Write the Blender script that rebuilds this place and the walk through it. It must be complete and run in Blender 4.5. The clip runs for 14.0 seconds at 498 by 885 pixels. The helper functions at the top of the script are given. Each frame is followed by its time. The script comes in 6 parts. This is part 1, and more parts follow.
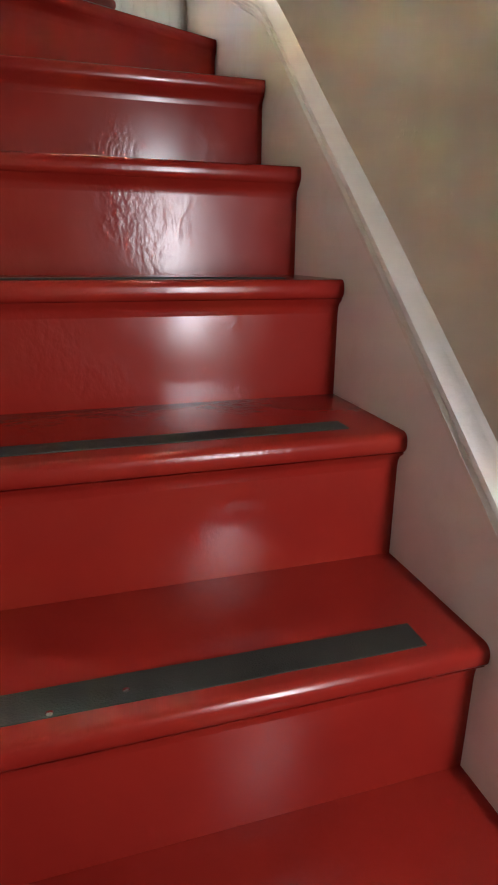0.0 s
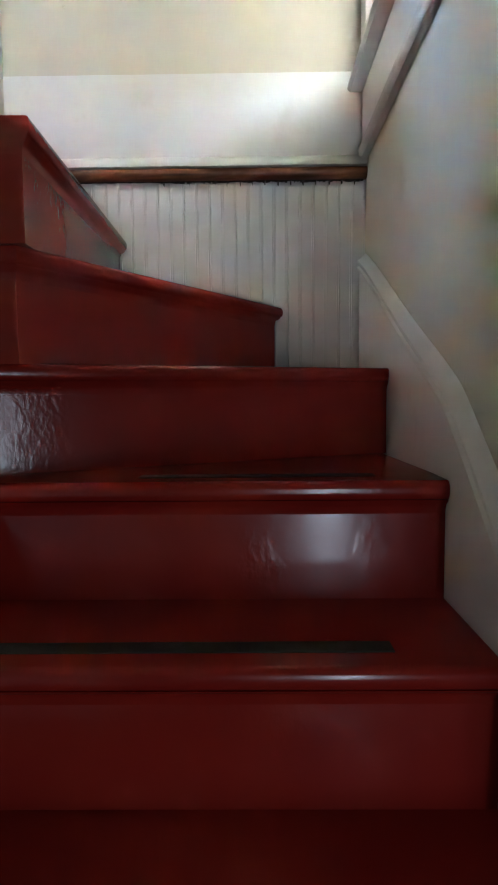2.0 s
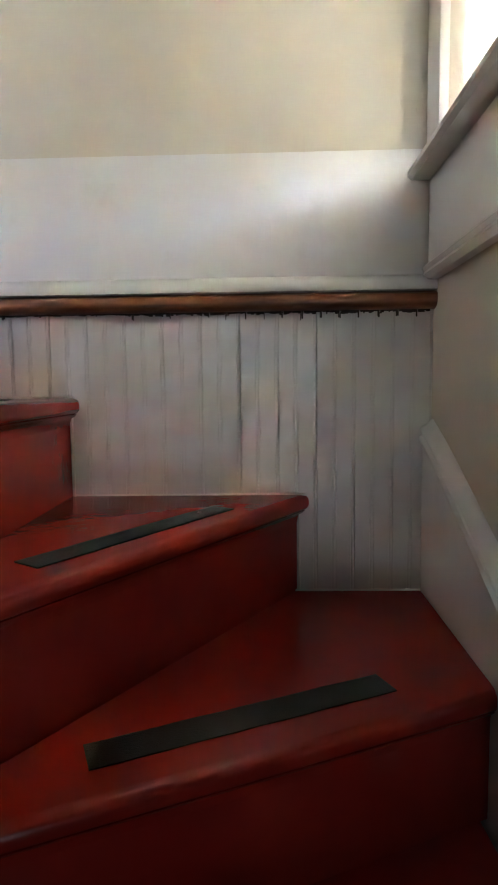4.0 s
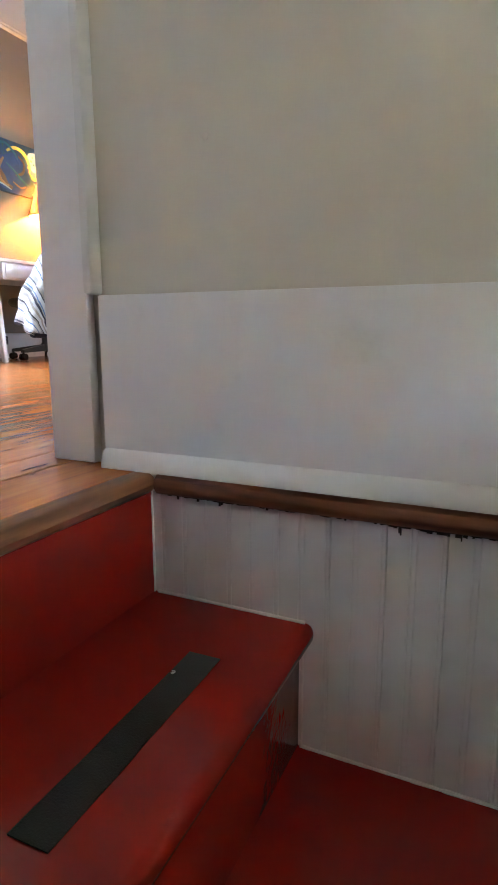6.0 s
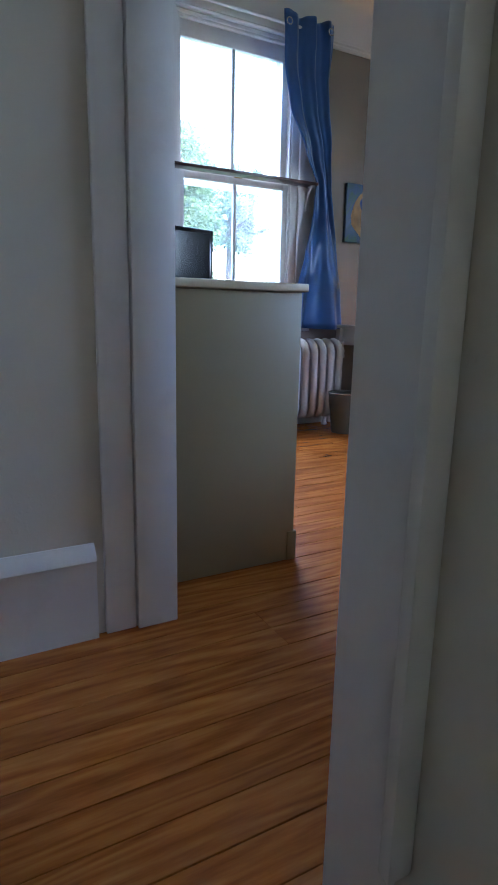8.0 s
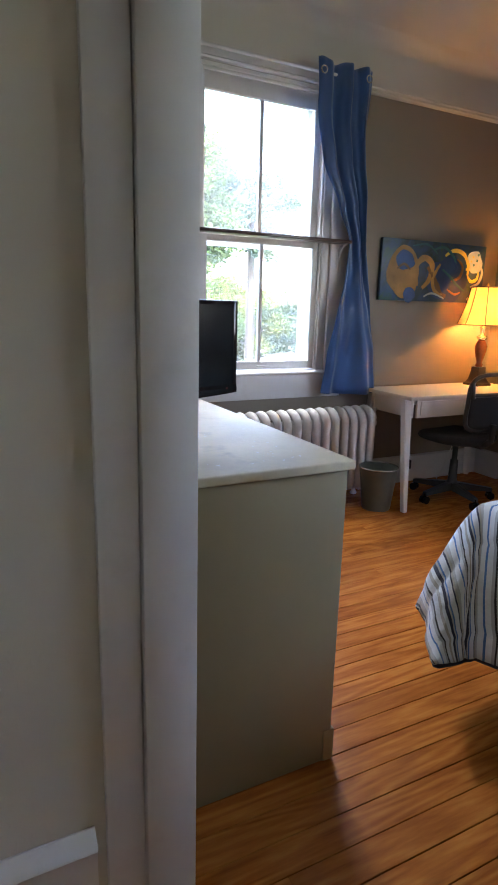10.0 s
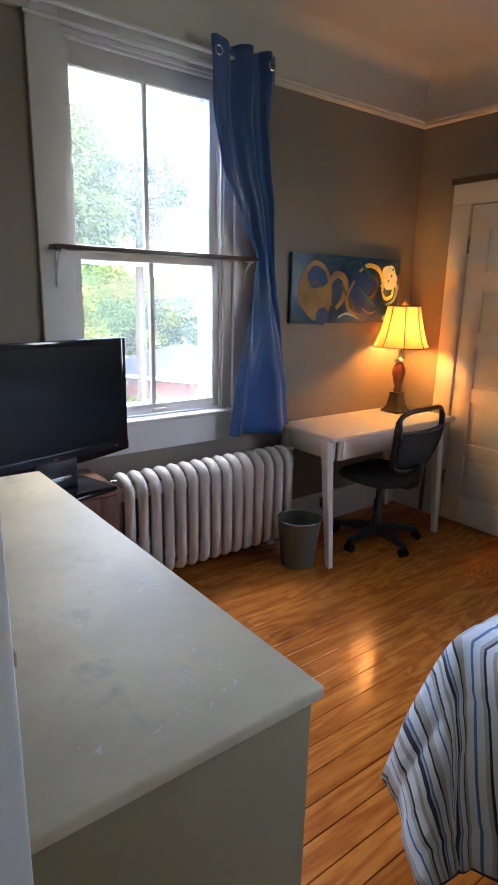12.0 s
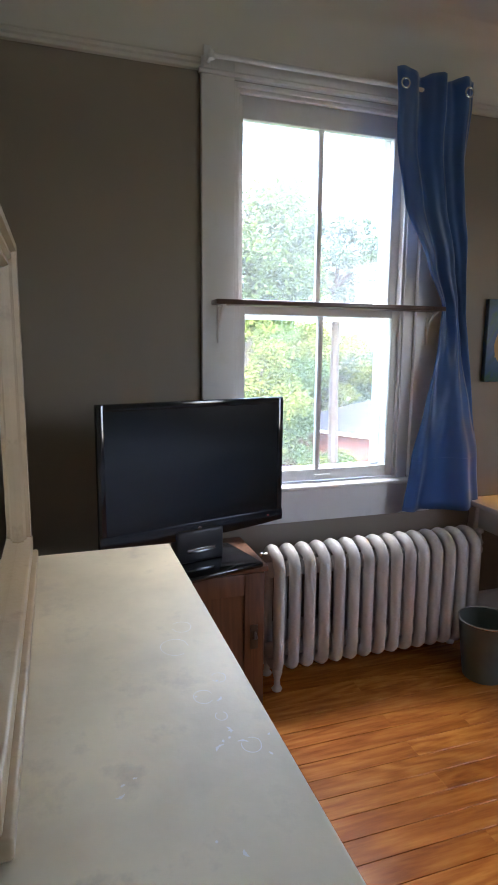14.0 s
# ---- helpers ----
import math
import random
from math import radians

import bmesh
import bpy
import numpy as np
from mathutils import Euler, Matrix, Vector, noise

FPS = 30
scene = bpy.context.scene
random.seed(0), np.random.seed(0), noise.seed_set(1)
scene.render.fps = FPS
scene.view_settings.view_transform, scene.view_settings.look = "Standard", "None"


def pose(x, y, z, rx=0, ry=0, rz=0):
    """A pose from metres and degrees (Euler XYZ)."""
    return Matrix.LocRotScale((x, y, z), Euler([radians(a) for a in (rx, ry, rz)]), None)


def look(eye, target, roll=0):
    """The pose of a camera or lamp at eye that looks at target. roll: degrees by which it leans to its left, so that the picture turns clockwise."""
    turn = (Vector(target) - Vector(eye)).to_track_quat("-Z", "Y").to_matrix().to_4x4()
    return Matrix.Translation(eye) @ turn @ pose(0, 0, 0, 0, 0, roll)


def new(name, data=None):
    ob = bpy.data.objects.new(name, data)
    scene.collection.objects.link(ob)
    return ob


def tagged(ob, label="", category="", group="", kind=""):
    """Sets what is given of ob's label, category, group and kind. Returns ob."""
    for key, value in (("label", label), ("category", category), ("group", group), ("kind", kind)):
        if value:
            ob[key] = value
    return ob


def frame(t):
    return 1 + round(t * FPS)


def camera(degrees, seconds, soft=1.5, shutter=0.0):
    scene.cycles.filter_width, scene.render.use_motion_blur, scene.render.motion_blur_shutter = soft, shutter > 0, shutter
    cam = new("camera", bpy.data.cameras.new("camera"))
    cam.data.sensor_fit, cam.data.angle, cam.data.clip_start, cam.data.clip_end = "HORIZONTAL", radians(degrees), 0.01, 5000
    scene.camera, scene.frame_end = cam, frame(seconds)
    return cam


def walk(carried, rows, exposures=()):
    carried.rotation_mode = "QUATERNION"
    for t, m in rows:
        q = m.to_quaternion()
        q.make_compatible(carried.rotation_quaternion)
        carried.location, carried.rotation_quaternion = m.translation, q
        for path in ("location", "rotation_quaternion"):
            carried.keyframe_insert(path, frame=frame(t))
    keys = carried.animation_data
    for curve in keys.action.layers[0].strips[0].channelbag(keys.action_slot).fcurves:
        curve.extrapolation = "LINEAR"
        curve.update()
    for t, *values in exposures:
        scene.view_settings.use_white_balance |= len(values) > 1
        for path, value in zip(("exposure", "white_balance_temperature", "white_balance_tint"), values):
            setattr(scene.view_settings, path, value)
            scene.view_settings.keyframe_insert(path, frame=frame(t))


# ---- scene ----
cam = camera(46.3, 14.0, soft=1.8)
PATH = [
    (0, (-0.046, -0.982, -1.22), (0.508, 0.839, -1.834), 0.5),
    (0.5, (0.03, -0.924, -1.061), (0.326, 0.981, -1.593), 0.1),
    (1, (0.092, -0.848, -1.001), (0.192, 1.103, -1.427), -0.6),
    (1.5, (0.105, -0.688, -0.801), (0.126, 1.293, -1.073), -0.1),
    (2, (0.094, -0.524, -0.693), (0.072, 1.469, -0.856), -0.5),
    (2.2, (0.106, -0.442, -0.605), (0.074, 1.552, -0.752), -0.5),
    (4.3, (0.088, 0.165, -0.1), (0.017, 2.152, -0.315), -1.0),
    (4.5, (0.078, 0.203, -0.032), (-0.013, 2.186, -0.277), -1.4),
    (5, (0.055, 0.314, 0.026), (-0.152, 2.275, -0.306), -0.3),
    (5.5, (0.024, 0.477, 0.169), (-0.481, 2.367, -0.248), 0.5),
    (6, (-0.047, 0.566, 0.222), (-0.884, 2.343, -0.158), -0.2),
    (6.5, (-0.118, 0.675, 0.431), (-1.214, 2.281, -0.036), 1.3),
    (7, (-0.14, 0.799, 0.5), (-1.495, 2.199, 0.051), 2.2),
    (7.5, (-0.227, 0.913, 0.679), (-1.796, 2.07, 0.231), 1.2),
    (8, (-0.359, 0.985, 0.787), (-2.068, 1.931, 0.358), 1.2),
    (8.2, (-0.386, 1.015, 0.854), (-2.142, 1.868, 0.417), 0.9),
    (10.3, (-0.824, 1.133, 1.269), (-2.543, 2.042, 0.805), 1.9),
    (10.5, (-0.901, 1.148, 1.286), (-2.579, 2.128, 0.814), 2.0),
    (11, (-1.038, 1.254, 1.416), (-2.639, 2.346, 0.922), 1.2),
    (11.5, (-1.14, 1.317, 1.442), (-2.687, 2.479, 0.938), 1.3),
    (12, (-1.297, 1.419, 1.475), (-2.835, 2.598, 0.982), 1.3),
    (12.5, (-1.429, 1.536, 1.474), (-3.059, 2.595, 1.004), 1.2),
    (13, (-1.512, 1.616, 1.476), (-3.281, 2.452, 1.062), 0.9),
    (13.5, (-1.541, 1.666, 1.469), (-3.406, 2.294, 1.112), 0.5),
    (14, (-1.529, 1.699, 1.47), (-3.404, 2.318, 1.15), 0.5),
]
EXPOSURES = [(0.0, 10.35, 6400, 14), (1.0, 9.95, 6100, 12), (2.0, 8.75, 5500, 8), (4.5, 8.15, 5900, 15), (5.5, 7.7, 5800, 16), (6.5, 7.0, 5700, 16), (7.0, 6.4, 5500, 14),
             (7.5, 5.8, 5300, 13), (8.0, 5.45, 5200, 13), (10.5, 5.4, 6500, 16), (12.0, 5.2, 6300, 15), (13.0, 5.0, 6300, 15), (14.0, 5.15, 6450, 16)]
walk(cam, [(t, look(e, g, r)) for t, e, g, r in PATH], EXPOSURES)
LAMP_GLOW = 20.0

# ---- world, sun and large lights ----
world = bpy.data.worlds.new("world")
scene.world = world
world.use_nodes = True
wn = world.node_tree
wn.nodes.clear()
sky = wn.nodes.new("ShaderNodeTexSky")
sky.sky_type, sky.sun_disc = "NISHITA", False
sky.sun_elevation, sky.sun_rotation = radians(48), radians(120)
sky.air_density, sky.dust_density = 1.0, 3.0
wbg = wn.nodes.new("ShaderNodeBackground")
wbg.inputs["Strength"].default_value = 0.15
wout = wn.nodes.new("ShaderNodeOutputWorld")
wn.links.new(sky.outputs[0], wbg.inputs[0])
wn.links.new(wbg.outputs[0], wout.inputs[0])

sun_data = bpy.data.lights.new("sun", "SUN")
sun_data.energy, sun_data.angle, sun_data.color = 0.5, radians(20), (1.0, 0.96, 0.90)
sun = new("sun", sun_data)
sun.matrix_world = look((6.0, -3.5, 8.0), (0, 0, 0))


def daylight_fill_lamp(eye, target, w, h, watts, color):
    data = bpy.data.lights.new("daylight_fill", "AREA")
    data.shape, data.size, data.size_y, data.energy, data.color = "RECTANGLE", w, h, watts, color
    ob = new("daylight_fill", data)
    ob.matrix_world = look(eye, target)
    return ob


daylight_fill_lamp((0.62, 0.80, 1.08), (0.0, 0.80, 1.00), 0.84, 1.10, 0.09, (0.80, 0.90, 1.0))
daylight_fill_lamp((0.462, -1.535, -1.12), (0.462, 0.0, -1.12), 0.085, 0.90, 0.0125, (0.95, 0.96, 1.0))
# added fill lamp in the unseen north opening of the bedroom
daylight_fill_lamp((-0.95, 4.90, 1.80), (-2.2, 2.0, 0.9), 1.10, 1.15, 0.35, (0.98, 0.97, 0.95))
# added lamp outside, above the window and out of view, boosting its daylight
daylight_fill_lamp((-4.70, 3.40, 3.24), (-2.6, 2.05, 0.7), 1.7, 0.5, 10.0, (0.92, 0.95, 1.0))

# ---- materials ----


def material(name):
    m = bpy.data.materials.new(name)
    m.use_nodes = True
    m.node_tree.nodes.clear()
    return m, m.node_tree


def node(nt, kind, **inputs):
    n = nt.nodes.new(kind)
    for key, value in inputs.items():
        n.inputs[key.replace("_", " ")].default_value = value
    return n


def ramp(nt, fac, stops):
    r = nt.nodes.new("ShaderNodeValToRGB")
    els = r.color_ramp.elements
    while len(els) < len(stops):
        els.new(0.5)
    for el, (at, col) in zip(els, stops):
        el.position, el.color = at, (*col, 1)
    nt.links.new(fac, r.inputs[0])
    return r.outputs[0]


def coords(nt, scale=(1, 1, 1), which="Object", rot=(0, 0, 0)):
    tc = nt.nodes.new("ShaderNodeTexCoord")
    mp = nt.nodes.new("ShaderNodeMapping")
    mp.inputs["Scale"].default_value = scale
    mp.inputs["Rotation"].default_value = rot
    nt.links.new(tc.outputs[which], mp.inputs[0])
    return mp.outputs[0]


def noise_tex(nt, vec, scale, detail=4.0, rough=0.55, distort=0.0):
    n = node(nt, "ShaderNodeTexNoise", Scale=scale, Detail=detail, Roughness=rough, Distortion=distort)
    nt.links.new(vec, n.inputs["Vector"])
    return n.outputs["Fac"]


def mix_col(nt, fac, a, b, mode="MIX"):
    m = nt.nodes.new("ShaderNodeMix")
    m.data_type, m.blend_type = "RGBA", mode
    for sock, val in ((m.inputs[0], fac), (m.inputs[6], a), (m.inputs[7], b)):
        if isinstance(val, bpy.types.NodeSocket):
            nt.links.new(val, sock)
        else:
            sock.default_value = val if isinstance(val, (int, float)) else (*val, 1)
    return m.outputs[2]


def finish(m, nt, color, rough, bump=None, bump_strength=0.2, bump_dist=0.01, metal=0.0, coat=0.0, spec=0.5, sheen=0.0):
    b = nt.nodes.new("ShaderNodeBsdfPrincipled")
    o = nt.nodes.new("ShaderNodeOutputMaterial")
    for key, val in (("Base Color", color), ("Roughness", rough)):
        if isinstance(val, bpy.types.NodeSocket):
            nt.links.new(val, b.inputs[key])
        else:
            b.inputs[key].default_value = val if isinstance(val, (int, float)) else (*val, 1)
    b.inputs["Metallic"].default_value = metal
    b.inputs["Coat Weight"].default_value = coat
    b.inputs["Specular IOR Level"].default_value = spec
    b.inputs["Sheen Weight"].default_value = sheen
    if bump is not None:
        bp = node(nt, "ShaderNodeBump", Strength=bump_strength, Distance=bump_dist)
        nt.links.new(bump, bp.inputs["Height"])
        nt.links.new(bp.outputs[0], b.inputs["Normal"])
    nt.links.new(b.outputs[0], o.inputs[0])
    return m


def add_math(nt, op, a, b):
    n = nt.nodes.new("ShaderNodeMath")
    n.operation = op
    for sock, val in zip(n.inputs, (a, b)):
        if isinstance(val, bpy.types.NodeSocket):
            nt.links.new(val, sock)
        else:
            sock.default_value = val
    return n.outputs[0]


def paint(name, color, rough=0.45, vary=0.12, mottle=2.2, bump=0.12, bump_scale=60, dirt=None, dirt_amount=0.5, spec=0.5, coat=0.0):
    """Painted surface: broad mottling, fine brush relief, sparse dirt."""
    m, nt = material(name)
    v = coords(nt)
    broad = noise_tex(nt, v, mottle, 5)
    fine = noise_tex(nt, v, bump_scale, 3)
    dark = tuple(c * (1 - vary) for c in color)
    light = tuple(min(1, c * (1 + vary * 0.6)) for c in color)
    col = ramp(nt, broad, [(0.3, dark), (0.7, light)])
    if dirt:
        mask = ramp(nt, noise_tex(nt, v, mottle * 4, 6, 0.6), [(0.56, (0, 0, 0)), (0.72, (dirt_amount,) * 3)])
        col = mix_col(nt, mask, col, dirt)
    r = add_math(nt, "MULTIPLY_ADD", broad, 0.18)
    r.node.inputs[2].default_value = rough - 0.09
    height = add_math(nt, "ADD", fine, add_math(nt, "MULTIPLY", broad, 2.0))
    return finish(m, nt, col, r, height, bump, 0.004, spec=spec, coat=coat)


def plaster(name, color, rough=0.7, vary=0.10, lumps=0.8):
    """Old painted plaster: broad undulation, raised blobs and drips."""
    m, nt = material(name)
    v = coords(nt)
    broad = noise_tex(nt, v, 1.4, 4)
    mid = noise_tex(nt, coords(nt, (1, 1, 0.75)), 85, 2, 0.5)
    fine = noise_tex(nt, v, 140, 2)
    blobs = ramp(nt, mid, [(0.56, (0, 0, 0)), (0.66, (1, 1, 1))])
    patch = ramp(nt, noise_tex(nt, v, 3.0, 2), [(0.56, (0, 0, 0)), (0.68, (1, 1, 1))])
    lump = add_math(nt, "MULTIPLY", blobs, patch)
    col = ramp(nt, broad, [(0.32, tuple(c * (1 - vary) for c in color)), (0.68, color)])
    h = add_math(nt, "ADD", add_math(nt, "MULTIPLY", lump, 1.2), add_math(nt, "MULTIPLY", fine, 0.25))
    h = add_math(nt, "ADD", h, add_math(nt, "MULTIPLY", broad, 3.0))
    return finish(m, nt, col, rough, h, lumps, 0.0022)


def gloss_red(name):
    """Thick glossy deck paint over old wood, with runs and worn places."""
    m, nt = material(name)
    v = coords(nt)
    broad = noise_tex(nt, v, 3.5, 4)
    col = ramp(nt, broad, [(0.28, (0.215, 0.013, 0.009)), (0.5, (0.245, 0.016, 0.010)), (0.75, (0.275, 0.024, 0.012))])
    worn = ramp(nt, noise_tex(nt, v, 9, 8, 0.7), [(0.70, (0, 0, 0)), (0.85, (0.12, 0.12, 0.12))])
    col = mix_col(nt, worn, col, (0.20, 0.06, 0.03))
    runs = noise_tex(nt, coords(nt, (1, 1, 0.7)), 95, 2, 0.5)
    runs_mask = ramp(nt, noise_tex(nt, v, 6, 3), [(0.50, (0.06, 0.06, 0.06)), (0.62, (1, 1, 1))])
    h = add_math(nt, "MULTIPLY", runs, runs_mask)
    h = add_math(nt, "ADD", h, add_math(nt, "MULTIPLY", noise_tex(nt, v, 16, 2), 0.25))
    h = add_math(nt, "ADD", h, add_math(nt, "MULTIPLY", noise_tex(nt, v, 150, 2), 0.03))
    r = ramp(nt, noise_tex(nt, v, 7, 5), [(0.3, (0.15,) * 3), (0.75, (0.24,) * 3)])
    return finish(m, nt, col, r, h, 0.14, 0.005, spec=0.42)


def wood(name, dark, mid, light, rough=0.35, along="y", grain=1.0, per_object=True, coat=0.0, ring=14.0, spec=0.5):
    """Wood grain along one axis; each object takes its own tone and figure."""
    m, nt = material(name)
    k = {"x": (0.10, 1, 1), "y": (1, 0.10, 1), "z": (1, 1, 0.10)}[along]
    v = coords(nt, k)
    if per_object:
        info = nt.nodes.new("ShaderNodeObjectInfo")
        shift = nt.nodes.new("ShaderNodeVectorMath")
        shift.operation = "ADD"
        comb = nt.nodes.new("ShaderNodeCombineXYZ")
        for i, f in enumerate((37.0, 91.0, 13.0)):
            nt.links.new(add_math(nt, "MULTIPLY", info.outputs["Random"], f), comb.inputs[i])
        nt.links.new(v, shift.inputs[0])
        nt.links.new(comb.outputs[0], shift.inputs[1])
        v = shift.outputs[0]
    figure = noise_tex(nt, v, 5.0 * grain, 3, 0.5, 0.6)
    rings = nt.nodes.new("ShaderNodeMath")
    rings.operation = "SINE"
    nt.links.new(add_math(nt, "MULTIPLY", figure, ring * 6.0), rings.inputs[0])
    ring_fac = add_math(nt, "MULTIPLY_ADD", rings.outputs[0], 0.5)
    ring_fac.node.inputs[2].default_value = 0.5
    fibre = noise_tex(nt, v, 70 * grain, 4, 0.6)
    fac = add_math(nt, "ADD", add_math(nt, "MULTIPLY", ring_fac, 0.22), add_math(nt, "MULTIPLY", fibre, 0.74))
    col = ramp(nt, fac, [(0.22, dark), (0.5, mid), (0.78, light)])
    if per_object:
        tone = ramp(nt, info.outputs["Random"], [(0.0, (0.84, 0.78, 0.72)), (0.5, (0.97, 0.95, 0.93)), (1.0, (1.08, 1.08, 1.06))])
        col = mix_col(nt, 1.0, col, tone, "MULTIPLY")
    worn = noise_tex(nt, coords(nt), 1.3, 2, 0.4)
    r = add_math(nt, "MULTIPLY_ADD", worn, 0.10)
    r.node.inputs[2].default_value = rough - 0.05
    return finish(m, nt, col, r, fac, 0.10, 0.002, coat=coat, spec=spec)


def plain(name, color, rough=0.5, metal=0.0, bump=0.05, scale=90, spec=0.5, coat=0.0, vary=0.08):
    m, nt = material(name)
    v = coords(nt)
    n = noise_tex(nt, v, scale, 3)
    b = noise_tex(nt, v, 6, 4)
    col = ramp(nt, b, [(0.3, tuple(c * (1 - vary) for c in color)), (0.7, tuple(c * (1 + vary * 0.5) for c in color))])
    return finish(m, nt, col, rough, n, bump, 0.002, metal=metal, spec=spec, coat=coat)


RED = gloss_red("red_gloss_paint")
GRIP = plain("grip_tape", (0.020, 0.022, 0.016), 0.85, bump=0.6, scale=420, vary=0.3)
TRIM = paint("white_trim_paint", (0.66, 0.64, 0.62), 0.42, 0.06, 2.0, 0.10, 70, dirt=(0.42, 0.38, 0.33), dirt_amount=0.25)
CAP = paint("cream_cap_paint", (0.62, 0.605, 0.57), 0.40, 0.08, 3.0, 0.10, 70)
HALL = plaster("hall_plaster", (0.58, 0.53, 0.435), 0.66, 0.07, 0.22)
TAUPE = plaster("taupe_plaster", (0.235, 0.195, 0.150), 0.60, 0.08, 0.15)
UPPER = plaster("pale_plaster", (0.60, 0.56, 0.50), 0.75, 0.05, 0.12)
PINE = wood("pine_floor", (0.26, 0.068, 0.011), (0.43, 0.140, 0.023), (0.57, 0.225, 0.042), 0.24, "y", 1.0, True, 0.0, 12.0)
STAIN = wood("stained_rail", (0.070, 0.024, 0.009), (0.155, 0.055, 0.020), (0.24, 0.095, 0.036), 0.40, "x", 1.0, False)
NOSING = wood("worn_nosing", (0.09, 0.036, 0.014), (0.19, 0.078, 0.028), (0.29, 0.135, 0.052), 0.30, "y", 1.0, False)
LEDGE = wood("ledge_wood", (0.03, 0.014, 0.010), (0.065, 0.032, 0.024), (0.10, 0.055, 0.04), 0.30, "y", 1.0, False)
CABINET = wood("cabinet_wood", (0.09, 0.034, 0.014), (0.13, 0.052, 0.022), (0.17, 0.075, 0.033), 0.45, "z", 1.0, True)
DESK = paint("desk_paint", (0.66, 0.62, 0.57), 0.40, 0.06, 3.0, 0.08, 80)
DOORP = paint("door_paint", (0.62, 0.58, 0.50), 0.38, 0.06, 2.0, 0.08, 70)
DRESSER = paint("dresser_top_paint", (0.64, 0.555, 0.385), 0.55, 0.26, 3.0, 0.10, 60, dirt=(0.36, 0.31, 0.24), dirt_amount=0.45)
# upright faces: darker than the top, with their shade put into the colour
DRESSER_SHADED = paint("dresser_shaded_paint", (0.33, 0.275, 0.155), 0.45, 0.10, 2.0, 0.06, 60)
MIRROR_FRAME = paint("mirror_frame_paint", (0.37, 0.265, 0.15), 0.40, 0.18, 5.0, 0.12, 70, dirt=(0.20, 0.13, 0.07), dirt_amount=0.6)
RADIATOR = paint("radiator_paint", (0.55, 0.53, 0.50), 0.38, 0.10, 5.0, 0.14, 120, dirt=(0.32, 0.28, 0.22), dirt_amount=0.4)
BLACK = plain("black_plastic", (0.016, 0.016, 0.017), 0.42)
BLACK_GLOSS = plain("gloss_black_plastic", (0.010, 0.010, 0.011), 0.12, bump=0.0)
SCREEN = plain("tv_screen", (0.008, 0.011, 0.014), 0.16, bump=0.0)
FABRIC = plain("black_mesh_fabric", (0.018, 0.018, 0.020), 0.85, bump=0.5, scale=500)
CHROME = plain("brushed_metal", (0.55, 0.55, 0.55), 0.25, metal=1.0)
BRASS = plain("aged_brass", (0.30, 0.19, 0.07), 0.35, metal=1.0)
BIN = plain("grey_bin_metal", (0.12, 0.14, 0.12), 0.38, metal=0.3, vary=0.2)
# dark tone for the paint cracks and the painted shadow under the rail
CRACK_SHADOW = plain("crack_shadow_dark", (0.045, 0.036, 0.030), 0.9)
CAULK = plain("caulk", (0.70, 0.68, 0.64), 0.6, bump=0.4)
CERAMIC = plain("lamp_ceramic", (0.34, 0.12, 0.05), 0.25, vary=0.35)
BRONZE = plain("bronze_base", (0.065, 0.042, 0.026), 0.4, vary=0.3)
BRICK = plain("red_brick", (0.13, 0.042, 0.028), 0.85, bump=0.3, vary=0.25)
ROOF = plain("grey_shingles", (0.028, 0.028, 0.031), 0.9, bump=0.4, vary=0.2)
SIDING = plain("white_siding", (0.75, 0.75, 0.74), 0.7)
BARK = plain("bark", (0.030, 0.023, 0.018), 0.9, bump=0.8, scale=30, vary=0.3)
GRASS = plain("lawn", (0.045, 0.085, 0.022), 0.95, bump=0.5, scale=8, vary=0.4)
DARKGLASS = plain("dark_glass", (0.04, 0.05, 0.06), 0.08, bump=0.0)


def leaf_material(name, a, b):
    m, nt = material(name)
    geo = nt.nodes.new("ShaderNodeNewGeometry")
    col = ramp(nt, geo.outputs["Random Per Island"], [(0.0, a), (1.0, b)])
    d = nt.nodes.new("ShaderNodeBsdfDiffuse")
    t = nt.nodes.new("ShaderNodeBsdfTranslucent")
    nt.links.new(col, d.inputs[0])
    nt.links.new(col, t.inputs[0])
    mx = nt.nodes.new("ShaderNodeMixShader")
    mx.inputs[0].default_value = 0.4
    nt.links.new(d.outputs[0], mx.inputs[1])
    nt.links.new(t.outputs[0], mx.inputs[2])
    o = nt.nodes.new("ShaderNodeOutputMaterial")
    nt.links.new(mx.outputs[0], o.inputs[0])
    return m


LEAF = leaf_material("leaves", (0.045, 0.075, 0.024), (0.085, 0.125, 0.040))
LEAF_BLUE = leaf_material("cool_leaves", (0.042, 0.068, 0.042), (0.070, 0.105, 0.062))
LEAF_YELLOW = leaf_material("young_leaves", (0.065, 0.090, 0.020), (0.115, 0.130, 0.034))


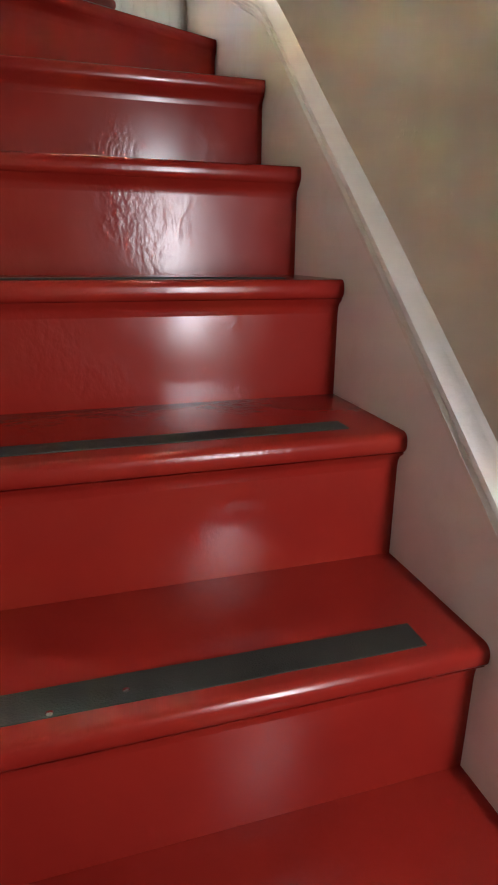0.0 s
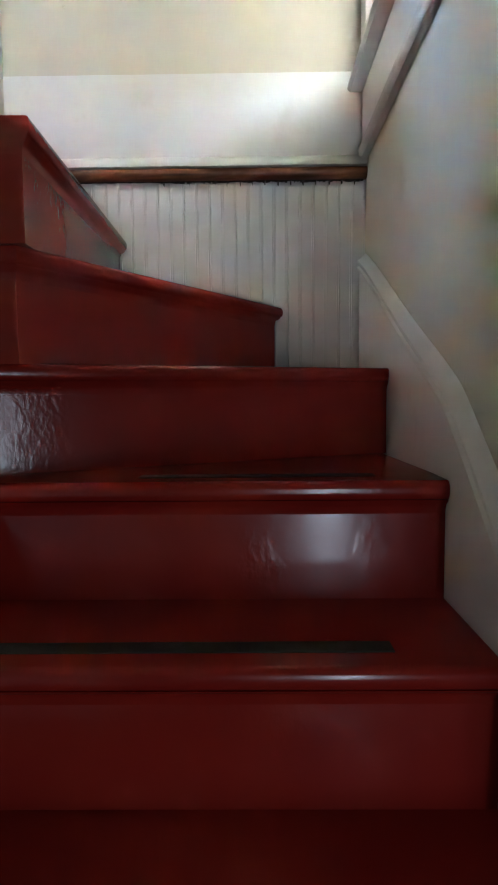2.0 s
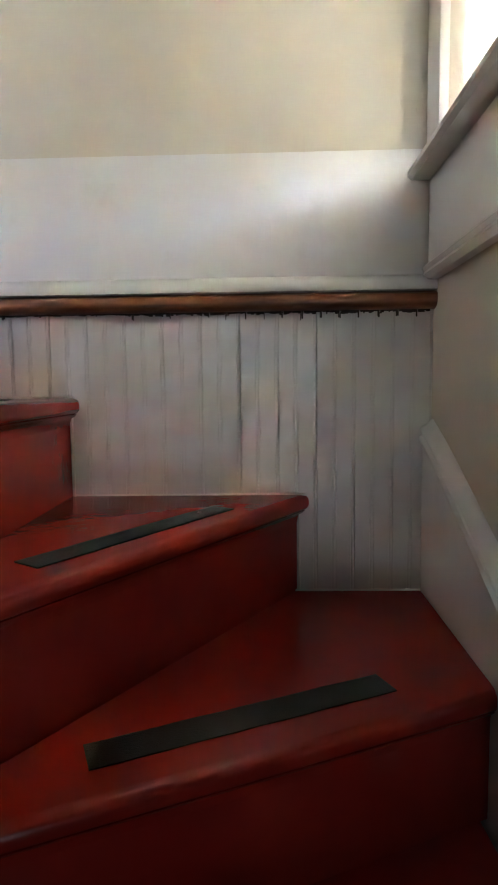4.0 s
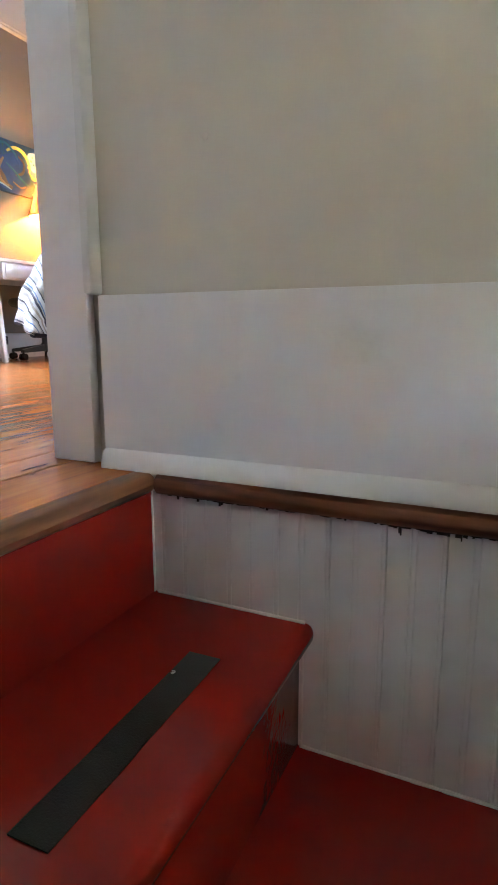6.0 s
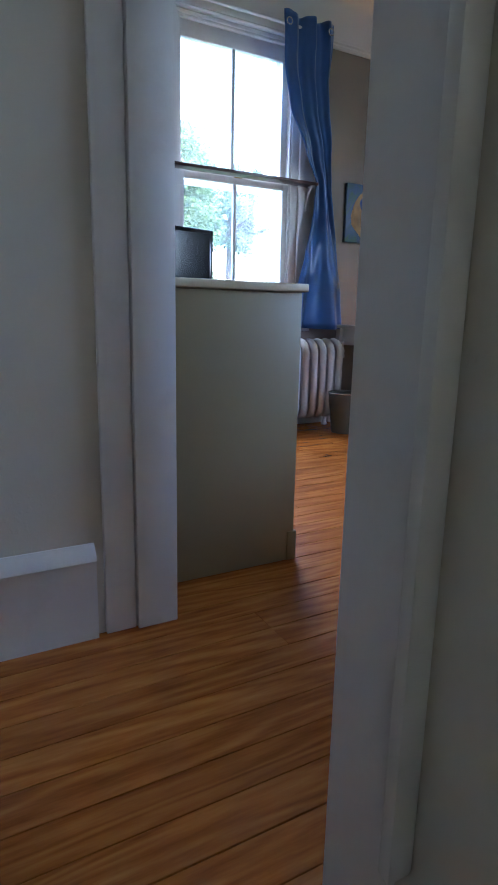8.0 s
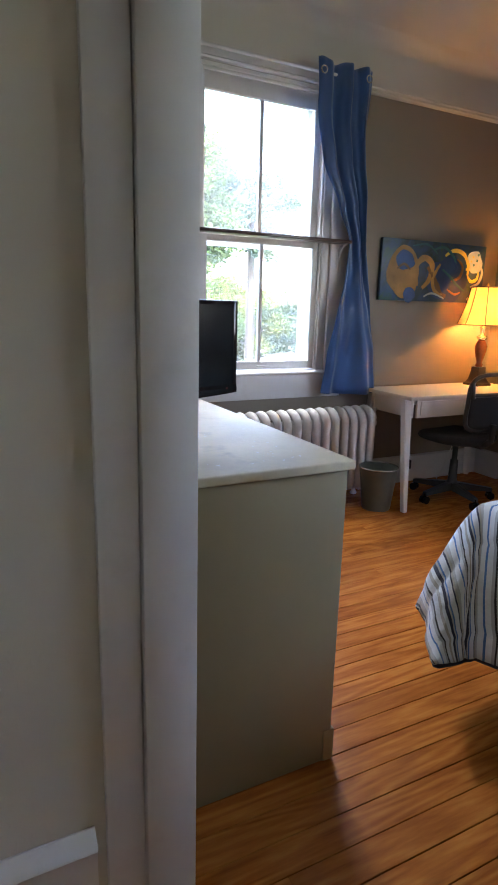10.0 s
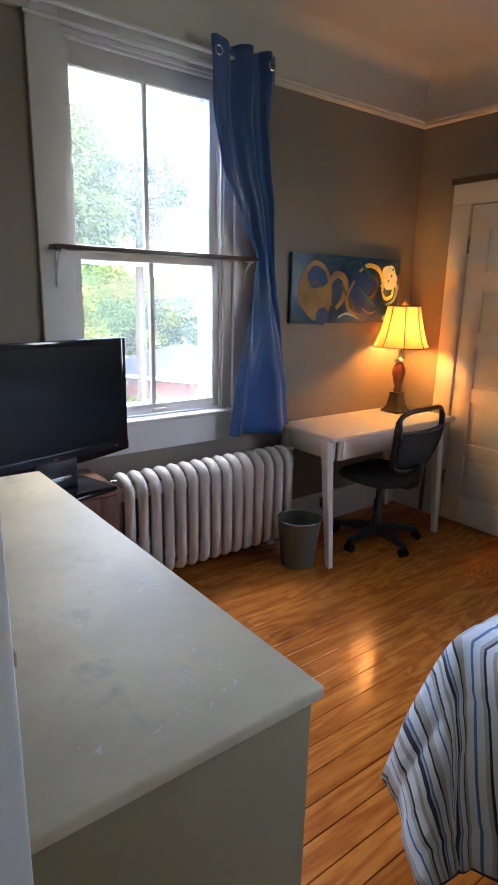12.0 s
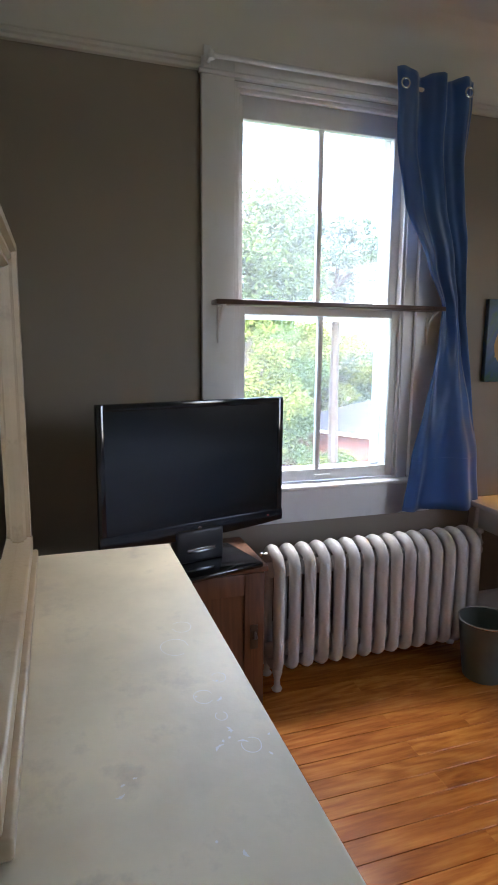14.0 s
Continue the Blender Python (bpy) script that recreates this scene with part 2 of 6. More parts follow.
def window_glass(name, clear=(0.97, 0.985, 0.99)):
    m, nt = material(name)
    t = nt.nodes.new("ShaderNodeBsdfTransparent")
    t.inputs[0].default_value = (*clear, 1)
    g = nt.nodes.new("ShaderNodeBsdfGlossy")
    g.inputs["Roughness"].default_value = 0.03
    # white translucent veil mixed into the panes to paint glare haze
    haze_veil = nt.nodes.new("ShaderNodeBsdfTranslucent")
    haze_veil.inputs[0].default_value = (0.9, 0.92, 0.95, 1)
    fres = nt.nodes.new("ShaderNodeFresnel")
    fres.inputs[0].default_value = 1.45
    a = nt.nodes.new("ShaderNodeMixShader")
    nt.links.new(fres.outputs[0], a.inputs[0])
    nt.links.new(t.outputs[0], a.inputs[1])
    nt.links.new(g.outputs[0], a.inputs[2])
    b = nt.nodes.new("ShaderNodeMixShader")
    veil_amount = ramp(nt, noise_tex(nt, coords(nt), 2.0, 4), [(0.3, (0.022,) * 3), (0.7, (0.036,) * 3)])
    nt.links.new(veil_amount, b.inputs[0])
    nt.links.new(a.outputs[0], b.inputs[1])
    nt.links.new(haze_veil.outputs[0], b.inputs[2])
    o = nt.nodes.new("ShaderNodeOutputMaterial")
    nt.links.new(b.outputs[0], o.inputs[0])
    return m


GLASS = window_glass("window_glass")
# tint added to cut the daylight reaching the hall
DIM_GLASS = window_glass("daylight_cut_glass", (0.60, 0.615, 0.63))


def mirror_glass(name):
    m, nt = material(name)
    return finish(m, nt, (0.86, 0.88, 0.86), 0.02, metal=1.0)


MIRROR = mirror_glass("mirror_glass")


def cloth(name, color, rough, translucent, weave=600, sheen=0.3, spec=0.4):
    m, nt = material(name)
    v = coords(nt)
    b = nt.nodes.new("ShaderNodeBsdfPrincipled")
    col = ramp(nt, noise_tex(nt, v, 5, 4), [(0.3, tuple(c * 0.9 for c in color)), (0.7, color)])
    nt.links.new(col, b.inputs["Base Color"])
    b.inputs["Roughness"].default_value = rough
    b.inputs["Sheen Weight"].default_value = sheen
    b.inputs["Specular IOR Level"].default_value = spec
    bp = node(nt, "ShaderNodeBump", Strength=0.12, Distance=0.001)
    nt.links.new(noise_tex(nt, v, weave, 2), bp.inputs["Height"])
    nt.links.new(bp.outputs[0], b.inputs["Normal"])
    t = nt.nodes.new("ShaderNodeBsdfTranslucent")
    nt.links.new(col, t.inputs[0])
    mx = nt.nodes.new("ShaderNodeMixShader")
    mx.inputs[0].default_value = translucent
    nt.links.new(b.outputs[0], mx.inputs[1])
    nt.links.new(t.outputs[0], mx.inputs[2])
    o = nt.nodes.new("ShaderNodeOutputMaterial")
    nt.links.new(mx.outputs[0], o.inputs[0])
    return m


CURTAIN = cloth("blue_satin", (0.034, 0.105, 0.29), 0.31, 0.14, sheen=0.2, spec=0.6)
SHADE = cloth("lampshade_fabric", (0.80, 0.48, 0.19), 0.8, 0.22, sheen=0.0)
BLIND = cloth("pleated_blind", (0.74, 0.66, 0.50), 0.85, 0.14, sheen=0.0)
SKY_STOP = cloth("sky_stop_cloth", (0.80, 0.80, 0.80), 0.9, 0.06, sheen=0.0)
SHADE_TRIM = plain("shade_trim", (0.07, 0.035, 0.02), 0.7)


def striped(name):
    """Quilt with long stripes across one direction of its cloth."""
    m, nt = material(name)
    uv = nt.nodes.new("ShaderNodeTexCoord")
    sep = nt.nodes.new("ShaderNodeSeparateXYZ")
    nt.links.new(uv.outputs["UV"], sep.inputs[0])
    fr = nt.nodes.new("ShaderNodeMath")
    fr.operation = "FRACT"
    nt.links.new(add_math(nt, "MULTIPLY", sep.outputs[0], 5.2), fr.inputs[0])
    white, grey, navy, blue, black, tan = (0.66, 0.69, 0.74), (0.40, 0.41, 0.44), (0.012, 0.018, 0.05), (0.06, 0.17, 0.42), (0.014, 0.014, 0.018), (0.38, 0.36, 0.33)
    bands = [(0.00, white), (0.13, blue), (0.17, white), (0.27, grey), (0.33, black), (0.37, white), (0.47, tan), (0.53, white), (0.59, navy), (0.655, grey), (0.69, blue), (0.72, white), (0.84, navy), (0.88, tan), (0.94, grey)]
    r = nt.nodes.new("ShaderNodeValToRGB")
    r.color_ramp.interpolation = "CONSTANT"
    els = r.color_ramp.elements
    while len(els) < len(bands):
        els.new(0.5)
    for el, (at, col) in zip(els, bands):
        el.position, el.color = at, (*col, 1)
    nt.links.new(fr.outputs[0], r.inputs[0])
    v = coords(nt)
    return finish(m, nt, r.outputs[0], 0.75, noise_tex(nt, v, 18, 4), 0.45, 0.015, sheen=0.3)


QUILT = striped("striped_quilt")
HEMB = plain("navy_binding", (0.020, 0.026, 0.055), 0.8)

# ---- mesh helpers ----


def part(name, bm, mat, parent=None, label="", smooth=False, offset=None):
    """One mesh object from a bmesh, under a thing or a part."""
    bmesh.ops.recalc_face_normals(bm, faces=bm.faces)
    me = bpy.data.meshes.new(name)
    bm.to_mesh(me)
    bm.free()
    for mm in (mat if isinstance(mat, (list, tuple)) else [mat]):
        me.materials.append(mm)
    me.polygons.foreach_set("use_smooth", [True] * len(me.polygons))
    if not smooth:
        me.set_sharp_from_angle(angle=radians(38))
    ob = new(name, me)
    if parent is not None:
        ob.parent = parent
    if offset is not None:
        ob.location = offset
    if label:
        ob["label"] = label
    return ob


def thing(name, label, category, at=(0, 0, 0), rz=0.0, group="", kind=""):
    ob = new(name)
    ob.empty_display_size = 0.1
    ob.matrix_world = pose(*at, 0, 0, rz)
    return tagged(ob, label, category, group, kind)


def box(bm, x0, x1, y0, y1, z0, z1, bevel=0.0, seg=2):
    x0, x1, y0, y1, z0, z1 = min(x0, x1), max(x0, x1), min(y0, y1), max(y0, y1), min(z0, z1), max(z0, z1)
    vs = [bm.verts.new(p) for p in ((x0, y0, z0), (x1, y0, z0), (x1, y1, z0), (x0, y1, z0), (x0, y0, z1), (x1, y0, z1), (x1, y1, z1), (x0, y1, z1))]
    fs = [bm.faces.new([vs[i] for i in f]) for f in ((3, 2, 1, 0), (4, 5, 6, 7), (0, 1, 5, 4), (1, 2, 6, 5), (2, 3, 7, 6), (3, 0, 4, 7))]
    if bevel:
        bmesh.ops.bevel(bm, geom=list({e for f in fs for e in f.edges}), offset=bevel, segments=seg, profile=0.5, affect="EDGES")
    return fs


def boxed(*args, **kw):
    bm = bmesh.new()
    box(bm, *args, **kw)
    return bm


def prism(bm, poly, z0, z1):
    """A flat polygon (x, y) made solid between two heights; returns its faces."""
    lo = [bm.verts.new((x, y, z0)) for x, y in poly]
    hi = [bm.verts.new((x, y, z1)) for x, y in poly]
    n = len(poly)
    fs = [bm.faces.new(lo[::-1]), bm.faces.new(hi)]
    fs += [bm.faces.new((lo[i], lo[(i + 1) % n], hi[(i + 1) % n], hi[i])) for i in range(n)]
    return lo, hi, fs


def tube(bm, a, b, r0, r1=None, n=12, caps=True):
    a, b = Vector(a), Vector(b)
    r1 = r0 if r1 is None else r1
    d = (b - a).normalized()
    u = d.orthogonal().normalized()
    w = d.cross(u)
    ra = [bm.verts.new(a + r0 * (math.cos(t) * u + math.sin(t) * w)) for t in (2 * math.pi * i / n for i in range(n))]
    rb = [bm.verts.new(b + r1 * (math.cos(t) * u + math.sin(t) * w)) for t in (2 * math.pi * i / n for i in range(n))]
    for i in range(n):
        bm.faces.new((ra[i], ra[(i + 1) % n], rb[(i + 1) % n], rb[i]))
    if caps:
        bm.faces.new(ra[::-1])
        bm.faces.new(rb)


def lathe(bm, profile, n=24, at=(0, 0, 0)):
    """Turn a profile of (radius, height) about the vertical."""
    rings = []
    for r, z in profile:
        rings.append([bm.verts.new((at[0] + r * math.cos(2 * math.pi * i / n), at[1] + r * math.sin(2 * math.pi * i / n), at[2] + z)) for i in range(n)])
    for a, b in zip(rings, rings[1:]):
        for i in range(n):
            bm.faces.new((a[i], a[(i + 1) % n], b[(i + 1) % n], b[i]))
    bm.faces.new(rings[0][::-1])
    bm.faces.new(rings[-1])


def sweep(bm, path, profile, side, closed_profile=True):
    """Carry a profile of (out, up) along a path; out goes along side, up is square to path and side."""
    path = [Vector(p) for p in path]
    rows = []
    for i, p in enumerate(path):
        t = (path[min(i + 1, len(path) - 1)] - path[max(i - 1, 0)]).normalized()
        s = Vector(side) if not callable(side) else Vector(side(i))
        s = (s - s.dot(t) * t).normalized()
        u = t.cross(s).normalized()
        if u.z < 0 or (abs(u.z) < 1e-6 and u.x + u.y < 0):
            u = -u
        rows.append([bm.verts.new(p + a * s + b * u) for a, b in profile])
    n = len(profile)
    for ra, rb in zip(rows, rows[1:]):
        for i in range(n if closed_profile else n - 1):
            bm.faces.new((ra[i], ra[(i + 1) % n], rb[(i + 1) % n], rb[i]))
    if closed_profile:
        bm.faces.new(rows[0])
        bm.faces.new(rows[-1][::-1])
    return rows


def offset_line(line, d):
    """A polyline moved to the left of its way by d, mitred."""
    pts = [Vector(p) for p in line]
    out = []
    for i, p in enumerate(pts):
        dirs = []
        if i > 0:
            dirs.append((pts[i] - pts[i - 1]).normalized())
        if i < len(pts) - 1:
            dirs.append((pts[i + 1] - pts[i]).normalized())
        ns = [Vector((-q.y, q.x)) for q in dirs]
        nrm = sum(ns, Vector((0, 0))).normalized()
        k = d / max(0.35, nrm.dot(ns[0]))
        out.append((p.x + nrm.x * k, p.y + nrm.y * k))
    return out


def structure(name, bm, mat, label, category, smooth=False):
    return tagged(part(name, bm, mat, smooth=smooth), label, category, kind="structure")


def paint_faces(ob, rule):
    """Give each face of a wall the material slot that its normal asks for."""
    for p in ob.data.polygons:
        p.material_index = rule(p.normal, p.center)
    return ob

# ---- large structure ----
NW0, NW1 = 1.342, 1.506          # the wall between stairs and bedroom
WW = -3.94                       # bedroom window wall
RW = 0.44                        # stair wall with the window
DOOR_L, DOOR_R, DOOR_H = -1.677, -0.776, 2.08
CEIL = 2.86

bm = bmesh.new()
box(bm, DOOR_R, 0.75, NW0, NW1, -2.7, CEIL)
w = structure("wall_north_stairs", bm, [HALL, TAUPE, UPPER, TRIM], "beige lumpy plaster wall above painted beadboard", "wall")
paint_faces(w, lambda n, c: 1 if n.y > 0.5 else (3 if n.x < -0.5 else 0))
bm = bmesh.new()
box(bm, DOOR_L, DOOR_R, NW0, NW1, DOOR_H, CEIL)
w = structure("wall_over_door", bm, [HALL, TAUPE], "plaster wall above the bedroom doorway", "wall")
paint_faces(w, lambda n, c: 1 if n.y > 0.5 else 0)
bm = bmesh.new()
box(bm, -4.20, DOOR_L - 0.012, NW0, NW1, -0.25, CEIL)
structure("wall_bedroom_south", bm, TAUPE, "taupe painted plaster bedroom wall behind the dresser", "wall")
bm = bmesh.new()
box(bm, -1.86, -1.69, 0.30, NW0, -0.25, CEIL)
structure("wall_hall_west", bm, HALL, "beige plaster hall wall beside the bedroom door", "wall")
bm = bmesh.new()
box(bm, -1.69, -0.43, 0.34, 0.50, -2.7, CEIL)
structure("wall_hall_south", bm, HALL, "beige plaster wall closing the upper hall", "wall")
bm = bmesh.new()
box(bm, -0.56, -0.43, -1.42, 0.34, -2.7, CEIL)
structure("wall_stairs_west", bm, HALL, "beige plaster wall along the inner side of the stairs", "wall")

# stair wall with the window opening
SWY0, SWY1, SWZ0, SWZ1 = 0.36, 1.262, 0.235, 1.70
bm = bmesh.new()
box(bm, RW, RW + 0.18, -0.75, SWY0, -2.7, CEIL)
box(bm, RW, RW + 0.18, SWY1, NW0, -2.7, CEIL)
box(bm, RW, RW + 0.18, SWY0, SWY1, -2.7, SWZ0)
box(bm, RW, RW + 0.18, SWY0, SWY1, SWZ1, CEIL)
structure("wall_stairs_east", bm, HALL, "smooth beige plaster stair wall with a window", "wall")

# bedroom window wall
BWY0, BWY1, BWZ0, BWZ1 = 2.416, 3.304, 0.845, 2.52
bm = bmesh.new()
for a in ((1.33, BWY0, -0.25, CEIL), (BWY1, 4.98, -0.25, CEIL), (BWY0, BWY1, -0.25, BWZ0), (BWY0, BWY1, BWZ1, CEIL)):
    box(bm, WW - 0.22, WW, *a)
w = structure("wall_bedroom_west", bm, [TAUPE, UPPER, BRICK], "taupe plaster wall with the sash window", "wall")
paint_faces(w, lambda n, c: 2 if n.x < -0.5 else 0)
bm = bmesh.new()
# the gap from x -1.50 to -0.40 is added to admit fill light
for a in ((-4.20, -1.50, -0.25, CEIL), (-0.40, 0.75, -0.25, CEIL), (-1.50, -0.40, -0.25, 1.22), (-1.50, -0.40, 2.40, CEIL)):
    box(bm, a[0], a[1], 4.82, 4.98, a[2], a[3])
structure("wall_bedroom_north", bm, TAUPE, "taupe plaster bedroom wall with a panelled door", "wall")
bm = bmesh.new()
box(bm, 0.60, 0.75, NW1, 4.82, -0.25, CEIL)
structure("wall_bedroom_east", bm, TAUPE, "taupe plaster bedroom wall", "wall")

# pale frieze above the picture rail, with a soft cove to the ceiling
bm = bmesh.new()
COVE = [(0.004, 0.0), (0.004, 0.20), (0.012, 0.238), (0.035, 0.266), (0.075, 0.281), (0.110, 0.2856), (0.0, 0.2856), (0.0, 0.0)]
for path, side in (([(WW, NW1, 2.575), (WW, 4.82, 2.575)], (1, 0, 0)), ([(WW, 4.82, 2.575), (0.6, 4.82, 2.575)], (0, -1, 0)),
                   ([(WW, NW1, 2.575), (0.6, NW1, 2.575)], (0, 1, 0)), ([(0.6, NW1, 2.575), (0.6, 4.82, 2.575)], (-1, 0, 0))):
    sweep(bm, path, COVE, side)
structure("frieze", bm, UPPER, "pale painted plaster frieze curving into the ceiling", "frieze", smooth=False)
bm = bmesh.new()
box(bm, -4.20, 0.75, 0.30, 4.98, CEIL, CEIL + 0.15)
box(bm, -0.56, 0.75, -0.57, 0.30, CEIL, CEIL + 0.15)
# extended over the unseen lower hall to shut out sky light
box(bm, -0.56, 1.55, -1.62, -0.57, CEIL, CEIL + 0.15)
structure("ceiling", bm, UPPER, "pale painted plaster ceiling", "ceiling")

# lower hall that closes the foot of the stairs, with a narrow glazed light by the entry
SLX0, SLX1, SLZ0, SLZ1 = 0.400, 0.540, -1.62, -0.62
bm = bmesh.new()
for a in ((-0.56, SLX0, -2.7, CEIL), (SLX1, 1.55, -2.7, CEIL), (SLX0, SLX1, -2.7, SLZ0), (SLX0, SLX1, SLZ1, CEIL)):
    box(bm, a[0], a[1], -1.62, -1.52, a[2], a[3])
box(bm, 1.45, 1.55, -1.52, -0.57, -2.7, CEIL)
box(bm, RW + 0.18, 1.45, -0.75, -0.57, -2.7, CEIL)
box(bm, -0.56, -0.43, -1.52, -1.42, -2.7, CEIL)
structure("wall_lower_hall", bm, HALL, "plain plaster walls round the foot of the stairs", "wall")
bm = bmesh.new()
box(bm, 0.62, 1.55, -1.62, -0.57, -0.30, -0.20)
structure("ceiling_lower_hall", bm, UPPER, "plain plaster ceiling of the lower hall", "ceiling")
bm = bmesh.new()
# runs on unseen beneath the stairs to keep stray light out
box(bm, -0.70, 1.55, -1.62, NW1, -2.66, -2.52)
structure("floor_lower_hall", bm, PINE, "brown wooden floor at the foot of the stairs", "floor")

# added wall, out of view, that blocks light leaking under the landing
bm = bmesh.new()
box(bm, -0.70, -0.62, 0.50, NW0, -2.52, -0.20)
structure("light_stop_under_landing", bm, HALL, "unseen wall added to shut out stray light under the landing", "wall")

# floor slab of the upper storey
bm = bmesh.new()
box(bm, -4.0, -0.60, 0.5, NW0, -0.20, -0.024)
box(bm, -4.0, 0.62, NW0, 4.85, -0.20, -0.024)
floor = structure("floor", bm, PINE, "worn orange pine board floor with a glossy finish", "floor")

# picture rail
bm = bmesh.new()
RAILP = [(0, 0), (0.018, 0.003), (0.026, 0.012), (0.020, 0.024), (0.030, 0.032), (0.022, 0.042), (0, 0.044)]
sweep(bm, [(WW, NW1, 2.535), (WW, 2.278, 2.535)], RAILP, (1, 0, 0))
sweep(bm, [(WW, 3.445, 2.535), (WW, 4.82, 2.535)], RAILP, (1, 0, 0))
sweep(bm, [(WW, 4.82, 2.535), (0.6, 4.82, 2.535)], RAILP, (0, -1, 0))
sweep(bm, [(WW, NW1, 2.535), (0.6, NW1, 2.535)], RAILP, (0, 1, 0))
structure("picture_rail", bm, UPPER, "pale moulded picture rail round the bedroom", "picture rail")

# baseboards
BASEP = [(0, 0), (0.020, 0), (0.020, 0.165), (0.014, 0.178), (0.016, 0.19), (0.006, 0.20), (0, 0.20)]


def baseboard(name, path, side, prof, label, mat=TRIM):
    bm = bmesh.new()
    sweep(bm, path, prof, side)
    return structure(name, bm, mat, label, "baseboard")


baseboard("baseboard_bedroom_west", [(WW, 1.52, 0.0), (WW, 4.82, 0.0)], (1, 0, 0), BASEP, "tall white moulded baseboard under the window")
baseboard("baseboard_bedroom_north", [(WW, 4.82, 0.0), (-3.70, 4.82, 0.0)], (0, -1, 0), BASEP, "white moulded baseboard beside the panelled door")
HALLB = [(0, 0), (0.020, 0), (0.020, 0.195), (0.026, 0.205), (0.022, 0.22), (0.010, 0.232), (0.004, 0.243), (0, 0.243)]
baseboard("baseboard_hall_west", [(-1.69, 0.50, 0.0), (-1.69, 1.30, 0.0)], (1, 0, 0), HALLB, "tall white moulded baseboard on the hall wall")

# skirt above the wooden stair rail
bm = bmesh.new()
box(bm, -0.664, RW, 1.318, NW0 + 0.002, 0.0, 0.276, 0.0025)
base_n = structure("baseboard_stairs", bm, TRIM, "wide flat white baseboard above the stained wood rail", "baseboard")
bm = bmesh.new()
sweep(bm, [(-0.662, 1.318, 0.001), (RW, 1.318, 0.001)], [(0, 0), (0.014, 0), (0.0145, 0.006), (0.012, 0.018), (0.007, 0.027), (0, 0.031)], (0, -1, 0))
part("shoe_moulding", bm, CAP, base_n, "cream quarter-round along the foot")
bm = bmesh.new()
x = -0.66
while x < 0.42:
    seg = random.uniform(0.02, 0.09)
    if random.random() < 0.30:
        box(bm, x, min(x + seg, 0.43), 1.3405, 1.3425, 0.2755, 0.2755 + random.uniform(0.0006, 0.0014))
    x += seg + random.uniform(0.0, 0.05)
part("paint_crack", bm, CRACK_SHADOW, base_n, "thin dark cracked paint joint")

# stained wood rail at floor level
bm = bmesh.new()
half = [(0, -0.036), (0.020, -0.036), (0.032, -0.032), (0.038, -0.024), (0.040, -0.016), (0.037, -0.007), (0.029, -0.002), (0.018, 0.0), (0, 0.0)]
sweep(bm, [(-0.560, 1.342, 0.0), (RW, 1.342, 0.0)], half, (0, -1, 0))
rail = structure("wood_rail", bm, STAIN, "brown stained half-round wood rail on the stair wall", "rail", smooth=False)
# dark strip painting the shadow below the rail, ragged like peeled paint
bm = bmesh.new()
x = -0.55
while x < 0.43:
    wdt = random.uniform(0.002, 0.009)
    k = (x + 0.575) / 0.039 % 1.0
    drop = random.uniform(0.002, 0.007) + (random.uniform(0.003, 0.012) if k < 0.12 else 0.0)
    box(bm, x, min(x + wdt * (0.35 if k < 0.12 else 1.0), 0.435), 1.3270, 1.331, -0.036 - drop * (0.5 if x < -0.2 else 1.0), -0.0355)
    x += wdt * (0.5 if k < 0.12 else 1.0)
part("rail_shadow_line", bm, CRACK_SHADOW, rail, "ragged dark strip drawing the rail's shadow and peeled paint edge")

# ---- door lining and casings ----
bm = bmesh.new()
box(bm, DOOR_L - 0.03, DOOR_L, 1.322, 1.398, 0, DOOR_H, 0.003)
jl = structure("door_jamb_1", bm, TRIM, "white painted door jamb with a door stop", "door jamb")
part("door_stop", boxed(DOOR_L - 0.02, DOOR_L + 0.012, 1.400, 1.506, 0, DOOR_H, bevel=0.004), TRIM, jl)
bm = bmesh.new()
box(bm, DOOR_R - 0.004, DOOR_R + 0.02, 1.345, 1.520, 0, DOOR_H, 0.003)
structure("door_jamb_2", bm, TRIM, "white painted door jamb at the wall end", "door jamb")
bm = bmesh.new()
box(bm, DOOR_R - 0.004, -0.690, 1.322, 1.3425, 0.002, DOOR_H + 0.13, 0.004)
cas = structure("door_casing", bm, TRIM, "flat white painted door casing beside the stairs", "door casing")
part("backband", boxed(-0.688, -0.671, 1.312, 1.3425, 0.278, DOOR_H + 0.13, bevel=0.005), CAP, cas, "raised cream edge strip")
bm = bmesh.new()
box(bm, DOOR_L - 0.01, DOOR_R, 1.322, 1.3425, DOOR_H, DOOR_H + 0.13, 0.004)
structure("door_head", bm, TRIM, "white painted head casing over the doorway", "door casing")

bm = bmesh.new()
lathe(bm, [(0.0055, 0.0), (0.005, 0.003), (0.002, 0.005)], 10)
bmesh.ops.rotate(bm, matrix=Matrix.Rotation(radians(90), 3, "X"), verts=bm.verts)
bmesh.ops.translate(bm, vec=(-0.479, NW0 + 0.0005, 0.489), verts=bm.verts)
structure("nail_head", bm, HALL, "painted-over nail head in the plaster wall", "nail")

# ---- staircase ----
RISE = 0.21
SL, SR = -0.43, 0.425
NOSE = {1: [(SL, 0.506), (-0.288, 0.506), (-0.302, 1.332)],
        2: [(SL, 0.536), (-0.330, 0.536), (0.184, 1.332)],
        3: [(SL, 0.528), (SR, 0.910)]}
for k, y in zip(range(4, 12), (0.450, 0.209, -0.016, -0.259, -0.487, -0.720, -0.955, -1.19)):
    NOSE[k] = [(SL, y), (SR, y)]
NOSE[0] = [(-0.566, 0.506), (-0.566, 1.306)]
